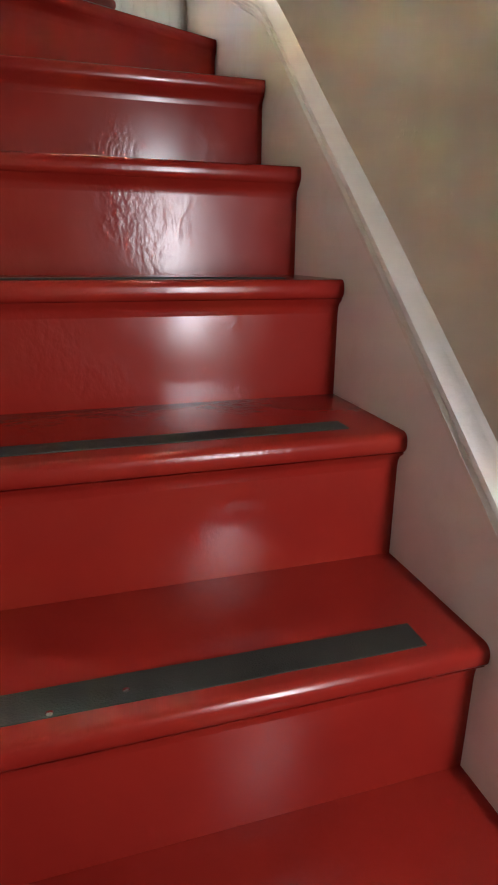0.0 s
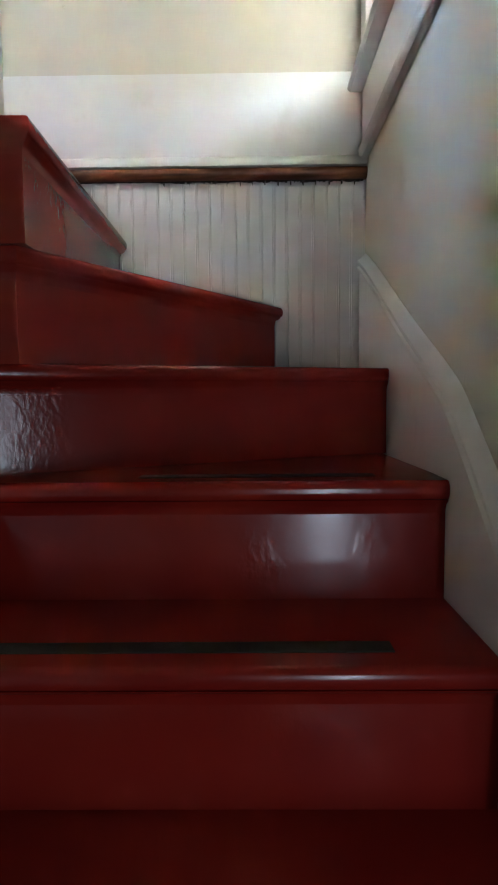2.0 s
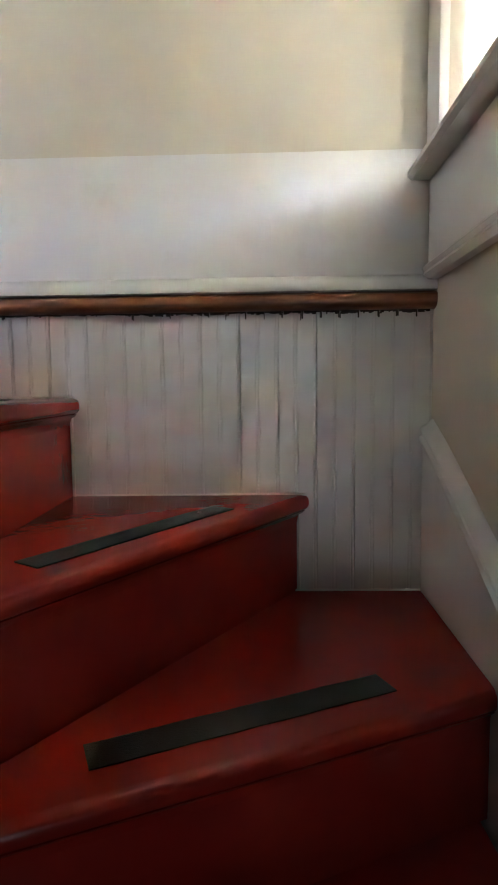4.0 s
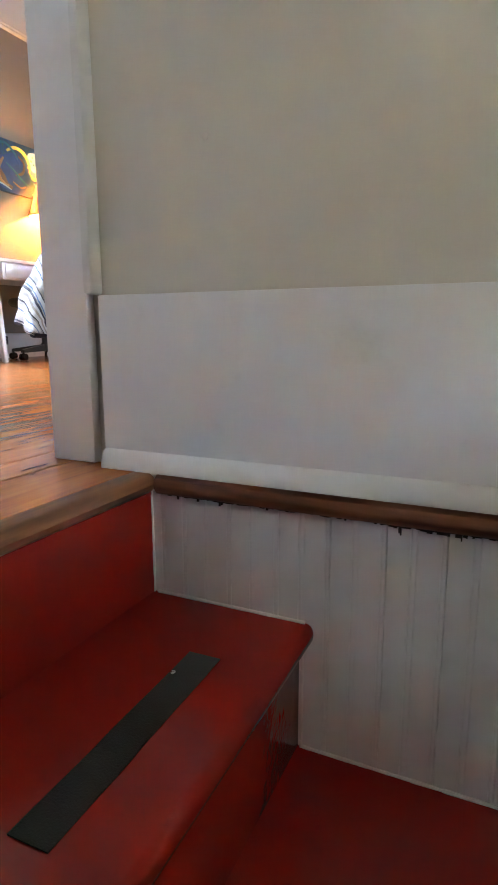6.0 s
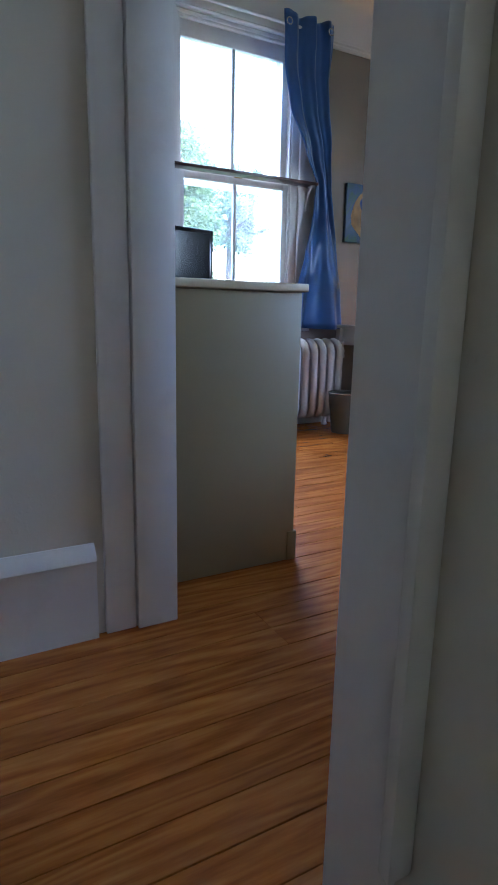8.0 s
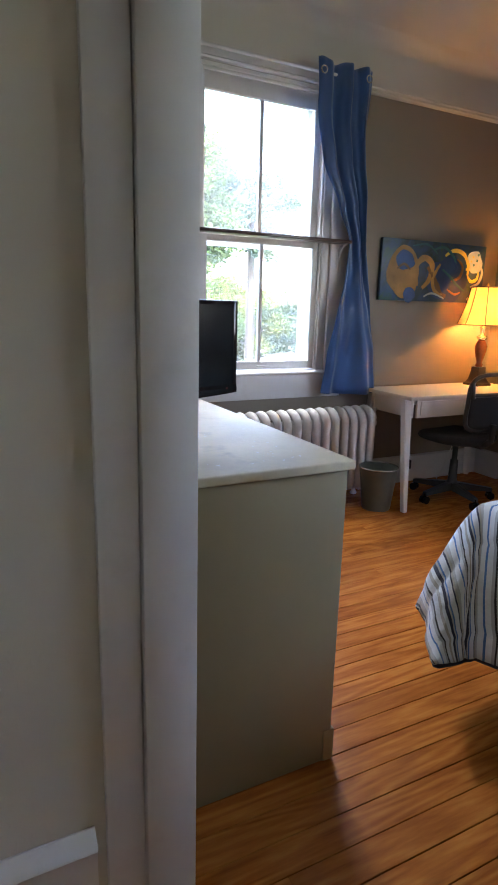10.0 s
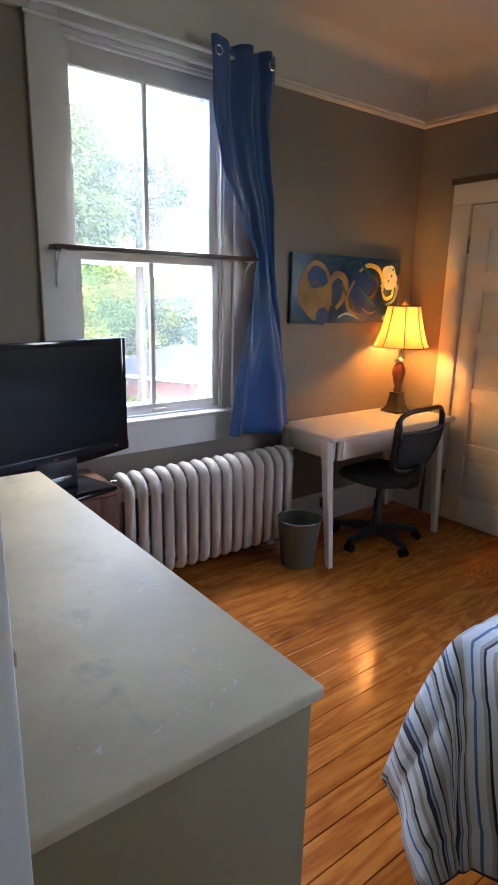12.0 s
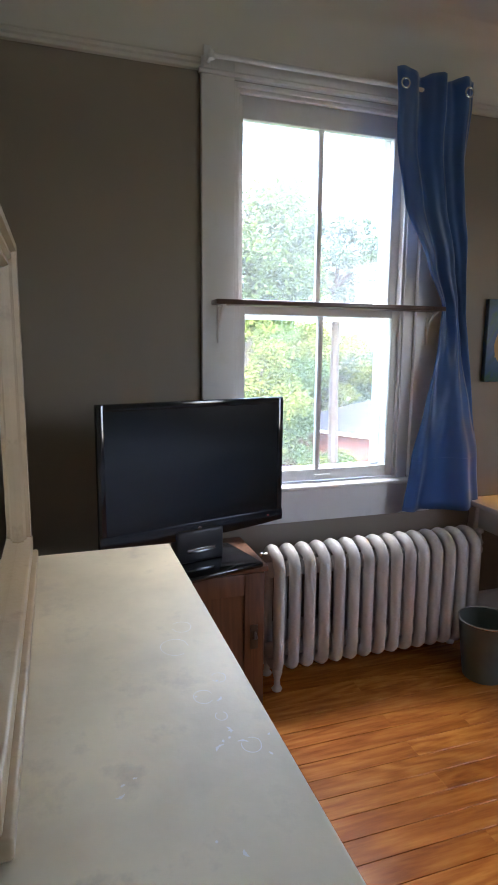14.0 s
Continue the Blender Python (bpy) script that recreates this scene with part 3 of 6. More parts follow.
stairs = thing("staircase", "winding wooden staircase in worn glossy red paint", "stairs", kind="structure")


def tread(k):
    line = NOSE[k]
    up = offset_line(NOSE[k - 1], 0.045)
    if k == 1:
        back = [(-0.60, 1.332), (-0.60, 0.506)]
    elif k == 2:
        back = [(-0.332, 1.332), (-0.332, 0.551), (SL, 0.551)]
    elif k == 3:
        back = [(SR, 1.332), (0.140, 1.332), (-0.350, 0.580), (SL, 0.580)]
    else:
        back = [up[-1], up[0]]
    z = -k * RISE
    bm = bmesh.new()
    lo, hi, fs = prism(bm, list(line) + back, z - 0.034, z)
    n = len(line)
    edges = [e for e in bm.edges if (e.verts[0] in lo[:n] and e.verts[1] in lo[:n]) or (e.verts[0] in hi[:n] and e.verts[1] in hi[:n])]
    bmesh.ops.bevel(bm, geom=edges, offset=0.0135, segments=4, profile=0.5, affect="EDGES")
    ob = part("tread", bm, RED, stairs)
    # riser below the nosing
    low = z - RISE
    if k == 3:
        line = [line[0], (line[1][0] + 0.012, line[1][1] + 0.0054)]
    a, b = offset_line(line, 0.022), offset_line(line, 0.042)
    bm = bmesh.new()
    prism(bm, a + b[::-1], low - 0.002, z - 0.033)
    part("riser", bm, RED, stairs)
    # cove moulding in the angle
    bm = bmesh.new()
    rows = []
    for d, dz in ((0.022, -0.060), (0.0205, -0.050), (0.017, -0.043), (0.010, -0.038), (0.006, -0.0335), (0.030, -0.0335), (0.030, -0.060)):
        rows.append([bm.verts.new((x, y, z + dz)) for x, y in offset_line(line, d)])
    m = len(line)
    for ra, rb in zip(rows, rows[1:] + rows[:1]):
        for i in range(m - 1):
            bm.faces.new((ra[i], ra[i + 1], rb[i + 1], rb[i]))
    part("nosing_moulding", bm, RED, stairs)
    return ob


for k in range(1, 12):
    tread(k)
bm = bmesh.new()
prism(bm, [(-0.582, 0.506), (-0.582, 1.332), (-0.602, 1.332), (-0.602, 0.506)], -RISE - 0.002, -0.03)
part("riser", bm, RED, stairs, "red painted riser below the landing")


def grip(a, b, width, z):
    """A strip of grip tape between two points on a tread."""
    a, b = Vector((*a, 0)), Vector((*b, 0))
    d = (b - a).normalized()
    s = Vector((-d.y, d.x, 0)) * width / 2
    bm = bmesh.new()
    n = 14
    left, right = [], []
    for i in range(n + 1):
        p = a.lerp(b, i / n)
        j = random.uniform(-0.0012, 0.0012)
        left.append((p + s * (1 + j * 20)).to_2d())
        right.append((p - s * (1 - j * 20)).to_2d())
    prism(bm, [tuple(p) for p in right] + [tuple(p) for p in left[::-1]], z + 0.0004, z + 0.0020)
    return part("grip_strip", bm, GRIP, stairs, "dark worn anti-slip tape")


grip((-0.400, 0.868), (-0.407, 1.188), 0.046, -RISE)
grip((-0.222, 0.838), (0.010, 1.196), 0.050, -2 * RISE)
grip((-0.125, 0.755), (0.268, 0.935), 0.052, -3 * RISE)
grip((-0.115, 0.522), (0.308, 0.524), 0.030, -4 * RISE)
grip((-0.300, 0.272), (0.285, 0.274), 0.034, -5 * RISE)
grip((-0.330, 0.040), (0.325, 0.036), 0.036, -6 * RISE)
grip((-0.330, -0.196), (0.345, -0.197), 0.040, -7 * RISE)
grip((-0.330, -0.430), (0.345, -0.440), 0.046, -8 * RISE)
grip((-0.330, -0.660), (0.335, -0.662), 0.044, -9 * RISE)
for x, y, k in ((-0.424, 1.135, 1), (-0.030, 1.146, 2), (-0.10, -0.452, 8), (-0.02, -0.440, 8)):
    bm = bmesh.new()
    lathe(bm, [(0.0045, 0.0018), (0.0042, 0.003), (0.002, 0.0038)], 8, (x, y, -k * RISE))
    part("nail_head", bm, CHROME, stairs, "shiny metal nail head")

# white skirt board and cap along the stair wall
CAPLINE = [(1.340, -0.306), (1.217, -0.357), (0.796, -0.572), (0.60, -0.662), (0.51, -0.706), (0.475, -0.727), (0.36, -0.822), (0.185, -0.976), (-0.067, -1.186), (-0.455, -1.528), (-0.75, -1.790)]
bm = bmesh.new()
poly = [(y, z) for y, z in CAPLINE] + [(-0.75, -2.6), (1.340, -0.75 - 1.85)]
va = [bm.verts.new((SR - 0.004, y, z)) for y, z in poly]
vb = [bm.verts.new((RW + 0.002, y, z)) for y, z in poly]
bm.faces.new(va)
bm.faces.new(vb[::-1])
for i in range(len(poly)):
    j = (i + 1) % len(poly)
    bm.faces.new((va[i], va[j], vb[j], vb[i]))
skirt = structure("stair_skirt", bm, TRIM, "white painted skirt board along the stairs", "skirt board")
bm = bmesh.new()
fine = []
for (y0, z0), (y1, z1) in zip(CAPLINE, CAPLINE[1:]):
    for i in range(4):
        fine.append((y0 + (y1 - y0) * i / 4, z0 + (z1 - z0) * i / 4))
fine.append(CAPLINE[-1])
for _ in range(2):
    fine = [fine[0]] + [((a[0] + 2 * b[0] + c[0]) / 4, (a[1] + 2 * b[1] + c[1]) / 4) for a, b, c in zip(fine, fine[1:], fine[2:])] + [fine[-1]]
CAPP = [(0, -0.003), (0.020, -0.003), (0.026, 0.003), (0.026, 0.010), (0.020, 0.014), (0.020, 0.018), (0.025, 0.023), (0.024, 0.029), (0.013, 0.036), (0.008, 0.043), (0.003, 0.048), (0, 0.049)]
sweep(bm, [(RW, y, z) for y, z in fine], CAPP, (-1, 0, 0))
part("skirt_cap", bm, CAP, skirt, "cream moulded cap following the stairs")
bm = bmesh.new()
prism(bm, [(0.438, 0), (-1.40, -1.55 - 0.1), (-1.40, -1.9), (0.438, -0.30)], 0, 0.06)
bmesh.ops.transform(bm, matrix=Matrix(((0, 0, 1, SL), (1, 0, 0, 0), (0, 1, 0, -0.60), (0, 0, 0, 1))), verts=bm.verts)
structure("stair_skirt_inner", bm, TRIM, "white painted skirt board on the inner side", "skirt board")

# beadboard below the rail
bm0 = bmesh.new()
prof = []
BW = 0.082
for i in range(2):
    o = i * 0.041
    prof += [(o + 0.0010, 0.0011), (o + 0.0022, 0.0), (o + 0.0330, 0.0), (o + 0.0342, 0.0010), (o + 0.0356, 0.0005), (o + 0.0375, 0.0), (o + 0.0394, 0.0005), (o + 0.0406, 0.0010 if i == 0 else 0.0011)]
pts = [(a, b) for a, b in prof] + [(BW - 0.0004, 0.011), (0.0, 0.011)]
lo = [bm0.verts.new((a, b, 0.0)) for a, b in pts]
hi = [bm0.verts.new((a, b, 0.62)) for a, b in pts]
for i in range(len(pts)):
    j = (i + 1) % len(pts)
    bm0.faces.new((lo[i], lo[j], hi[j], hi[i]))
bm0.faces.new(lo[::-1])
bm0.faces.new(hi)
first = part("beadboard", bm0, TRIM, None)
first.location = (-0.600, 1.3305, -0.655)
wall_n = bpy.data.objects["wall_north_stairs"]
first.parent = wall_n
for i in range(1, 13):
    ob = new("beadboard", first.data)
    ob.parent = wall_n
    ob.location = (-0.600 + BW * i * 0.975, 1.3305 + 0.0003 * (i % 2), -0.655)
    ob.scale = (0.982, 1, 1)
first.scale = (0.982, 1, 1)
# caulk beads where the steps meet the boards
for x0, x1, k in ((-0.575, -0.315, 1), (-0.315, 0.178, 2), (0.15, 0.42, 3)):
    bm = bmesh.new()
    x = x0
    while x < x1 - 0.004:
        s = random.uniform(0.012, 0.035)
        tube(bm, (x, 1.3285, -k * RISE + 0.001), (min(x + s, x1), 1.3285, -k * RISE + 0.001), random.uniform(0.0022, 0.0038), random.uniform(0.0022, 0.0038), 6)
        x += s
    part("caulk_bead", bm, CAULK, stairs, "rough white caulk bead")
for x, k in ((-0.318, 2), (0.162, 3), (-0.583, 1)):
    bm = bmesh.new()
    z = -k * RISE
    while z < -(k - 1) * RISE - 0.045:
        s = random.uniform(0.012, 0.03)
        tube(bm, (x, 1.3285, z), (x + random.uniform(-0.001, 0.001), 1.3285, min(z + s, -(k - 1) * RISE - 0.036)), random.uniform(0.002, 0.0034), None, 6)
        z += s
    part("caulk_bead", bm, CAULK, stairs, "rough white caulk bead")

# ---- stair window ----
swin = thing("window_1", "white stair window with a lowered cream pleated blind", "window", kind="structure")
bm = bmesh.new()
sweep(bm, [(RW, SWY0 - 0.09, 0.215), (RW, 1.340, 0.215)], [(-0.10, 0), (0.052, 0), (0.060, 0.007), (0.060, 0.016), (0.052, 0.022), (-0.10, 0.022)], (-1, 0, 0))
part("window_sill", bm, TRIM, swin)
bm = bmesh.new()
box(bm, RW - 0.016, RW + 0.001, SWY0 - 0.06, 1.340, 0.045, 0.215, 0.002)
part("apron", bm, TRIM, swin)
bm = bmesh.new()
sweep(bm, [(RW - 0.014, SWY0 - 0.06, 0.020), (RW - 0.014, 1.340, 0.020)], [(-0.015, 0), (0.004, 0), (0.014, 0.009), (0.010, 0.016), (0.015, 0.024), (0.006, 0.032), (-0.015, 0.032)], (-1, 0, 0))
part("apron_moulding", bm, TRIM, swin)
for y0, y1 in ((SWY0 - 0.10, SWY0 + 0.01), (SWY1 - 0.004, 1.340)):
    part("casing", boxed(RW - 0.018, RW + 0.002, y0, y1, 0.237, SWZ1 + 0.1, bevel=0.004), TRIM, swin)
part("head_casing", boxed(RW - 0.018, RW + 0.002, SWY0, SWY1, SWZ1, SWZ1 + 0.1, bevel=0.004), TRIM, swin)
bm = bmesh.new()
for a in ((SWY0, SWY0 + 0.045, 0.237, SWZ1), (SWY1 - 0.045, SWY1, 0.237, SWZ1), (SWY0, SWY1, 0.237, 0.275), (SWY0, SWY1, 0.94, 0.985)):
    box(bm, RW + 0.10, RW + 0.135, *a)
part("window_frame", bm, TRIM, swin)
# darkened pane, added to dim the light from this window
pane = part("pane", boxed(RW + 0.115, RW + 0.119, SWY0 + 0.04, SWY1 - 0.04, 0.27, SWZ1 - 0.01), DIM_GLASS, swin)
bm = bmesh.new()
rows = []
z, i = 0.285, 0
while z < 1.69:
    xx = RW + 0.035 + (0.011 if i % 2 else 0.0)
    rows.append([bm.verts.new((xx, SWY0 + 0.008, z + (random.uniform(-0.004, 0.004) if i == 0 else 0))), bm.verts.new((xx, SWY1 - 0.008, z))])
    z += 0.0125
    i += 1
for a, b in zip(rows, rows[1:]):
    bm.faces.new((a[0], a[1], b[1], b[0]))
bl = part("pleated_blind", bm, BLIND, swin, "cream pleated paper blind")
bm = bmesh.new()
y = SWY0 + 0.01
while y < SWY1 - 0.05:
    s = random.uniform(0.03, 0.07)
    d = random.uniform(0.0, 0.020)
    v = [bm.verts.new(p) for p in ((RW + 0.034, y, 0.287), (RW + 0.034, y + s, 0.287), (RW + 0.030, y + s * 0.9, 0.278 - d), (RW + 0.030, y + s * 0.2, 0.282 - d * 0.4))]
    bm.faces.new(v)
    y += s
part("torn_edge", bm, BLIND, bl, "torn lower pleats")
# narrow light in the lower hall, behind the walker
lw = thing("window_3", "narrow glazed light beside the entry below", "window", kind="structure")
bm = bmesh.new()
for a in ((SLX0, SLX0 + 0.012, SLZ0, SLZ1), (SLX1 - 0.012, SLX1, SLZ0, SLZ1), (SLX0 + 0.012, SLX1 - 0.012, SLZ0, SLZ0 + 0.03), (SLX0 + 0.012, SLX1 - 0.012, SLZ1 - 0.03, SLZ1)):
    box(bm, a[0], a[1], -1.60, -1.54, a[2], a[3])
part("window_frame", bm, TRIM, lw)
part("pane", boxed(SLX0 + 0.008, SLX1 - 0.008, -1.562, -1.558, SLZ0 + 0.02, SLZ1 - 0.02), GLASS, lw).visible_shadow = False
# near-opaque cloth added behind the lamp to hold back the sky
part("sky_stop_panel", boxed(SLX0 + 0.004, SLX1 - 0.004, -1.548, -1.545, SLZ0 + 0.01, SLZ1 - 0.01), SKY_STOP, lw, "unseen white cloth added to hold back sky light")

# ---- bedroom window ----
bwin = thing("window_2", "tall white double-hung window with divided sashes", "window", kind="structure")
for y0, y1 in ((2.280, BWY0), (BWY1, 3.442)):
    part("casing", boxed(WW - 0.001, WW + 0.022, y0, y1, BWZ0 + 0.014, 2.585, bevel=0.004), TRIM, bwin)
part("head_casing", boxed(WW - 0.001, WW + 0.022, BWY0, BWY1, BWZ1, 2.585, bevel=0.004), TRIM, bwin)
bm = bmesh.new()
sweep(bm, [(WW + 0.022, 2.27, BWZ1 + 0.0), (WW + 0.022, 3.45, BWZ1 + 0.0)], [(-0.01, 0), (0.010, 0.0), (0.014, 0.010), (0.008, 0.018), (-0.01, 0.02)], (1, 0, 0))
part("head_moulding", bm, TRIM, bwin)
bm = bmesh.new()
for y0, y1 in ((BWY0, BWY0 + 0.018), (BWY1 - 0.056, BWY1)):
    box(bm, WW - 0.21, WW + 0.001, y0, y1, BWZ0, BWZ1, 0.002)
box(bm, WW - 0.21, WW + 0.001, BWY0 + 0.018, BWY1 - 0.056, BWZ1 - 0.020, BWZ1, 0.002)
part("window_frame", bm, TRIM, bwin)
bm = bmesh.new()
for y0, y1 in ((BWY0 + 0.018, BWY0 + 0.032), (BWY1 - 0.070, BWY1 - 0.056)):
    box(bm, WW - 0.022, WW - 0.008, y0, y1, BWZ0 + 0.02, BWZ1 - 0.02, 0.003)
box(bm, WW - 0.022, WW - 0.008, BWY0 + 0.032, BWY1 - 0.070, BWZ1 - 0.036, BWZ1 - 0.02, 0.003)
part("window_stop", bm, TRIM, bwin)
bm = bmesh.new()
sweep(bm, [(WW, 2.262, BWZ0 - 0.012), (WW, 3.460, BWZ0 - 0.012)], [(-0.10, 0), (0.040, 0), (0.048, 0.006), (0.048, 0.016), (0.040, 0.022), (-0.10, 0.022)], (1, 0, 0))
part("window_sill", bm, TRIM, bwin)
bm = bmesh.new()
box(bm, WW - 0.001, WW + 0.020, 2.285, 3.437, 0.680, BWZ0 - 0.014, 0.004)
part("apron", bm, TRIM, bwin)


def sash(y0, y1, z0, z1, x, stile, bottom, top):
    s = boxed(x - 0.018, x + 0.018, y0, y0 + stile, z0, z1, bevel=0.003)
    box(s, x - 0.018, x + 0.018, y1 - stile, y1, z0, z1, 0.003)
    box(s, x - 0.0175, x + 0.0175, y0 + stile - 0.002, y1 - stile + 0.002, z0, z0 + bottom, 0.003)
    box(s, x - 0.0175, x + 0.0175, y0 + stile - 0.002, y1 - stile + 0.002, z1 - top, z1, 0.003)
    ob = part("sash", s, TRIM, bwin)
    mid = (y0 + y1) / 2
    part("muntin", boxed(x - 0.012, x + 0.014, mid - 0.011, mid + 0.011, z0 + bottom, z1 - top, bevel=0.003), TRIM, ob)
    for a, b in ((y0 + stile, mid - 0.011), (mid + 0.011, y1 - stile)):
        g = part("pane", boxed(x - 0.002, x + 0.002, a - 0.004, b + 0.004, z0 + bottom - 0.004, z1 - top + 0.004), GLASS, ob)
        g.visible_shadow = False
    return ob


SY0, SY1 = BWY0 + 0.020, BWY1 - 0.058
lower = sash(SY0, SY1, 0.862, 1.650, WW - 0.042, 0.044, 0.052, 0.036)
upper = sash(SY0, SY1, 1.640, 2.502, WW - 0.084, 0.044, 0.040, 0.092)
part("sash_lock", boxed(WW - 0.058, WW - 0.022, 2.845, 2.89, 1.650, 1.668, bevel=0.005), BRASS, lower, "small brass sash lock")
part("sash_lift", boxed(WW - 0.024, WW - 0.008, 2.82, 2.90, 0.880, 0.892, bevel=0.004), CAP, lower, "painted sash lift")
bm = bmesh.new()
for a in ((SY0 + 0.01, SY0 + 0.05, 0.85, 2.50), (SY1 - 0.04, SY1 - 0.005, 0.85, 2.50), (SY0, SY1, 0.85, 0.90), (SY0, SY1, 1.60, 1.64), (SY0, SY1, 2.44, 2.50)):
    box(bm, WW - 0.185, WW - 0.165, *a)
part("storm_frame", bm, SIDING, bwin, "white outer storm window frame")

# unseen frame round the added fill light opening
ew = thing("added_fill_window", "unseen sash window added to let fill light into the bedroom", "window", kind="structure")
bm = bmesh.new()
for a in ((-1.50, -1.45, 1.22, 2.40), (-0.45, -0.40, 1.22, 2.40), (-1.45, -0.45, 1.22, 1.28), (-1.45, -0.45, 2.35, 2.40), (-1.45, -0.45, 1.79, 1.83)):
    box(bm, a[0], a[1], 4.84, 4.87, a[2], a[3])
part("window_frame", bm, TRIM, ew)

ledge = thing("window_ledge", "narrow dark wood ledge on white brackets across the window", "shelf")
part("board", boxed(WW + 0.022, WW + 0.112, 2.318, 3.400, 1.644, 1.664, bevel=0.004), LEDGE, ledge)
for y in (2.352, 3.366):
    bm = bmesh.new()
    pts = [(0.024, 1.50), (0.030, 1.56), (0.045, 1.600), (0.070, 1.628), (0.098, 1.643)]
    sweep(bm, [(WW + a, y, b) for a, b in pts], [(-0.005, -0.004), (0.005, -0.004), (0.005, 0.004), (-0.005, 0.004)], (0, 1, 0))
    box(bm, WW + 0.022, WW + 0.030, y - 0.008, y + 0.008, 1.49, 1.645, 0.002)
    box(bm, WW + 0.022, WW + 0.105, y - 0.008, y + 0.008, 1.637, 1.6445, 0.002)
    part("bracket", bm, TRIM, ledge, "white curved bracket")

# curtain rod
rod = thing("curtain_rod", "thin white metal curtain rod above the window", "curtain rod")
bm = bmesh.new()
tube(bm, (WW + 0.085, 2.300, 2.560), (WW + 0.085, 3.480, 2.560), 0.0095, None, 14)
part("pole", bm, TRIM, rod)
for y in (2.305, 3.472):
    bm = bmesh.new()
    box(bm, WW + 0.022, WW + 0.028, y - 0.016, y + 0.016, 2.535, 2.62, 0.003)
    tube(bm, (WW + 0.026, y, 2.558), (WW + 0.088, y, 2.558), 0.007, None, 10)
    tube(bm, (WW + 0.085, y, 2.545), (WW + 0.085, y, 2.575), 0.012, None, 10)
    part("rod_bracket", bm, TRIM, rod)

# blue curtain, gathered at the ledge
cur = thing("curtain", "blue satin grommet curtain gathered at the window side", "curtain")
bm = bmesh.new()
NU, NV = 90, 80
LV = [(2.612, 3.085, 3.455, 0.022, 3.2), (2.40, 3.100, 3.462, 0.016, 3.2), (2.10, 3.165, 3.470, 0.018, 3.0), (1.85, 3.290, 3.490, 0.020, 2.8), (1.66, 3.392, 3.512, 0.018, 2.8),
      (1.50, 3.380, 3.545, 0.018, 2.6), (1.20, 3.315, 3.610, 0.018, 2.3), (0.95, 3.262, 3.655, 0.020, 2.1), (0.715, 3.225, 3.690, 0.024, 2.1)]


def curtain_at(z):
    for a, b in zip(LV, LV[1:]):
        if b[0] <= z <= a[0]:
            f = (a[0] - z) / (a[0] - b[0])
            f = f * f * (3 - 2 * f) * 0.5 + f * 0.5
            return [p + (q - p) * f for p, q in zip(a[1:], b[1:])]
    return LV[-1][1:]


grid = []
for j in range(NV + 1):
    z = 2.612 - (2.612 - 0.715) * j / NV
    y0, y1, amp, waves = curtain_at(z)
    row = []
    for i in range(NU + 1):
        u = i / NU
        ph = 2 * math.pi * waves * 0.78 * (u + 0.05 * math.sin(5 * u + z)) + 0.7 * math.sin(z * 1.7)
        x = WW + 0.088 + 0.034 * max(0.0, min(1.0, (z - 2.30) / 0.20)) + amp * math.sin(ph) + 0.010 * math.sin(ph * 2.3 + z * 3.0) * (amp / 0.03)
        x += 0.034 * noise.noise((u * 3.2, z * 2.2, 3.0))
        zz = z
        if j == 0:
            zz += 0.008 * math.sin(ph * 1.0 + 1.2)
        if j == NV:
            zz -= 0.010 * math.sin(u * 3.0) + 0.018 * u
        row.append(bm.verts.new((max(x, WW + 0.027), y0 + (y1 - y0) * u, zz)))
    grid.append(row)
for a, b in zip(grid, grid[1:]):
    for i in range(NU):
        bm.faces.new((a[i], a[i + 1], b[i + 1], b[i]))
HEM = [tuple(v.co + Vector((0.0015, 0, 0))) for v in grid[70]]
top_rows = [[tuple(v.co) for v in r] for r in grid[:4]]
cloth_ob = part("curtain_panel", bm, CURTAIN, cur, smooth=True)
mod = cloth_ob.modifiers.new("thickness", "SOLIDIFY")
mod.thickness = 0.002
bm = bmesh.new()
sweep(bm, HEM, [(-0.0015, -0.002), (0.002, -0.002), (0.002, 0.002), (-0.0015, 0.002)], (1, 0, 0))
part("hem_seam", bm, CURTAIN, cur)
for yy in (3.118, 3.425):
    cx = max(p[0] for r in top_rows for p in r if abs(p[1] - yy) < 0.024) - 0.006
    bm = bmesh.new()
    n = 20
    for r0, r1 in ((0.015, 0.023),):
        a = [bm.verts.new((cx + 0.008, yy + r0 * math.cos(2 * math.pi * i / n), 2.555 + r0 * math.sin(2 * math.pi * i / n))) for i in range(n)]
        b = [bm.verts.new((cx + 0.011, yy + 0.019 * math.cos(2 * math.pi * i / n), 2.555 + 0.019 * math.sin(2 * math.pi * i / n))) for i in range(n)]
        c = [bm.verts.new((cx + 0.007, yy + r1 * math.cos(2 * math.pi * i / n), 2.555 + r1 * math.sin(2 * math.pi * i / n))) for i in range(n)]
        for i in range(n):
            k = (i + 1) % n
            bm.faces.new((a[i], a[k], b[k], b[i]))
            bm.faces.new((b[i], b[k], c[k], c[i]))
    part("grommet", bm, CHROME, cur, "silver metal grommet", smooth=True)

# ---- radiator ----
rad = thing("radiator", "cream painted cast iron column radiator below the window", "radiator")
R0, R1, NS = 2.555, 3.545, 15
pitch = (R1 - R0) / (NS - 1)


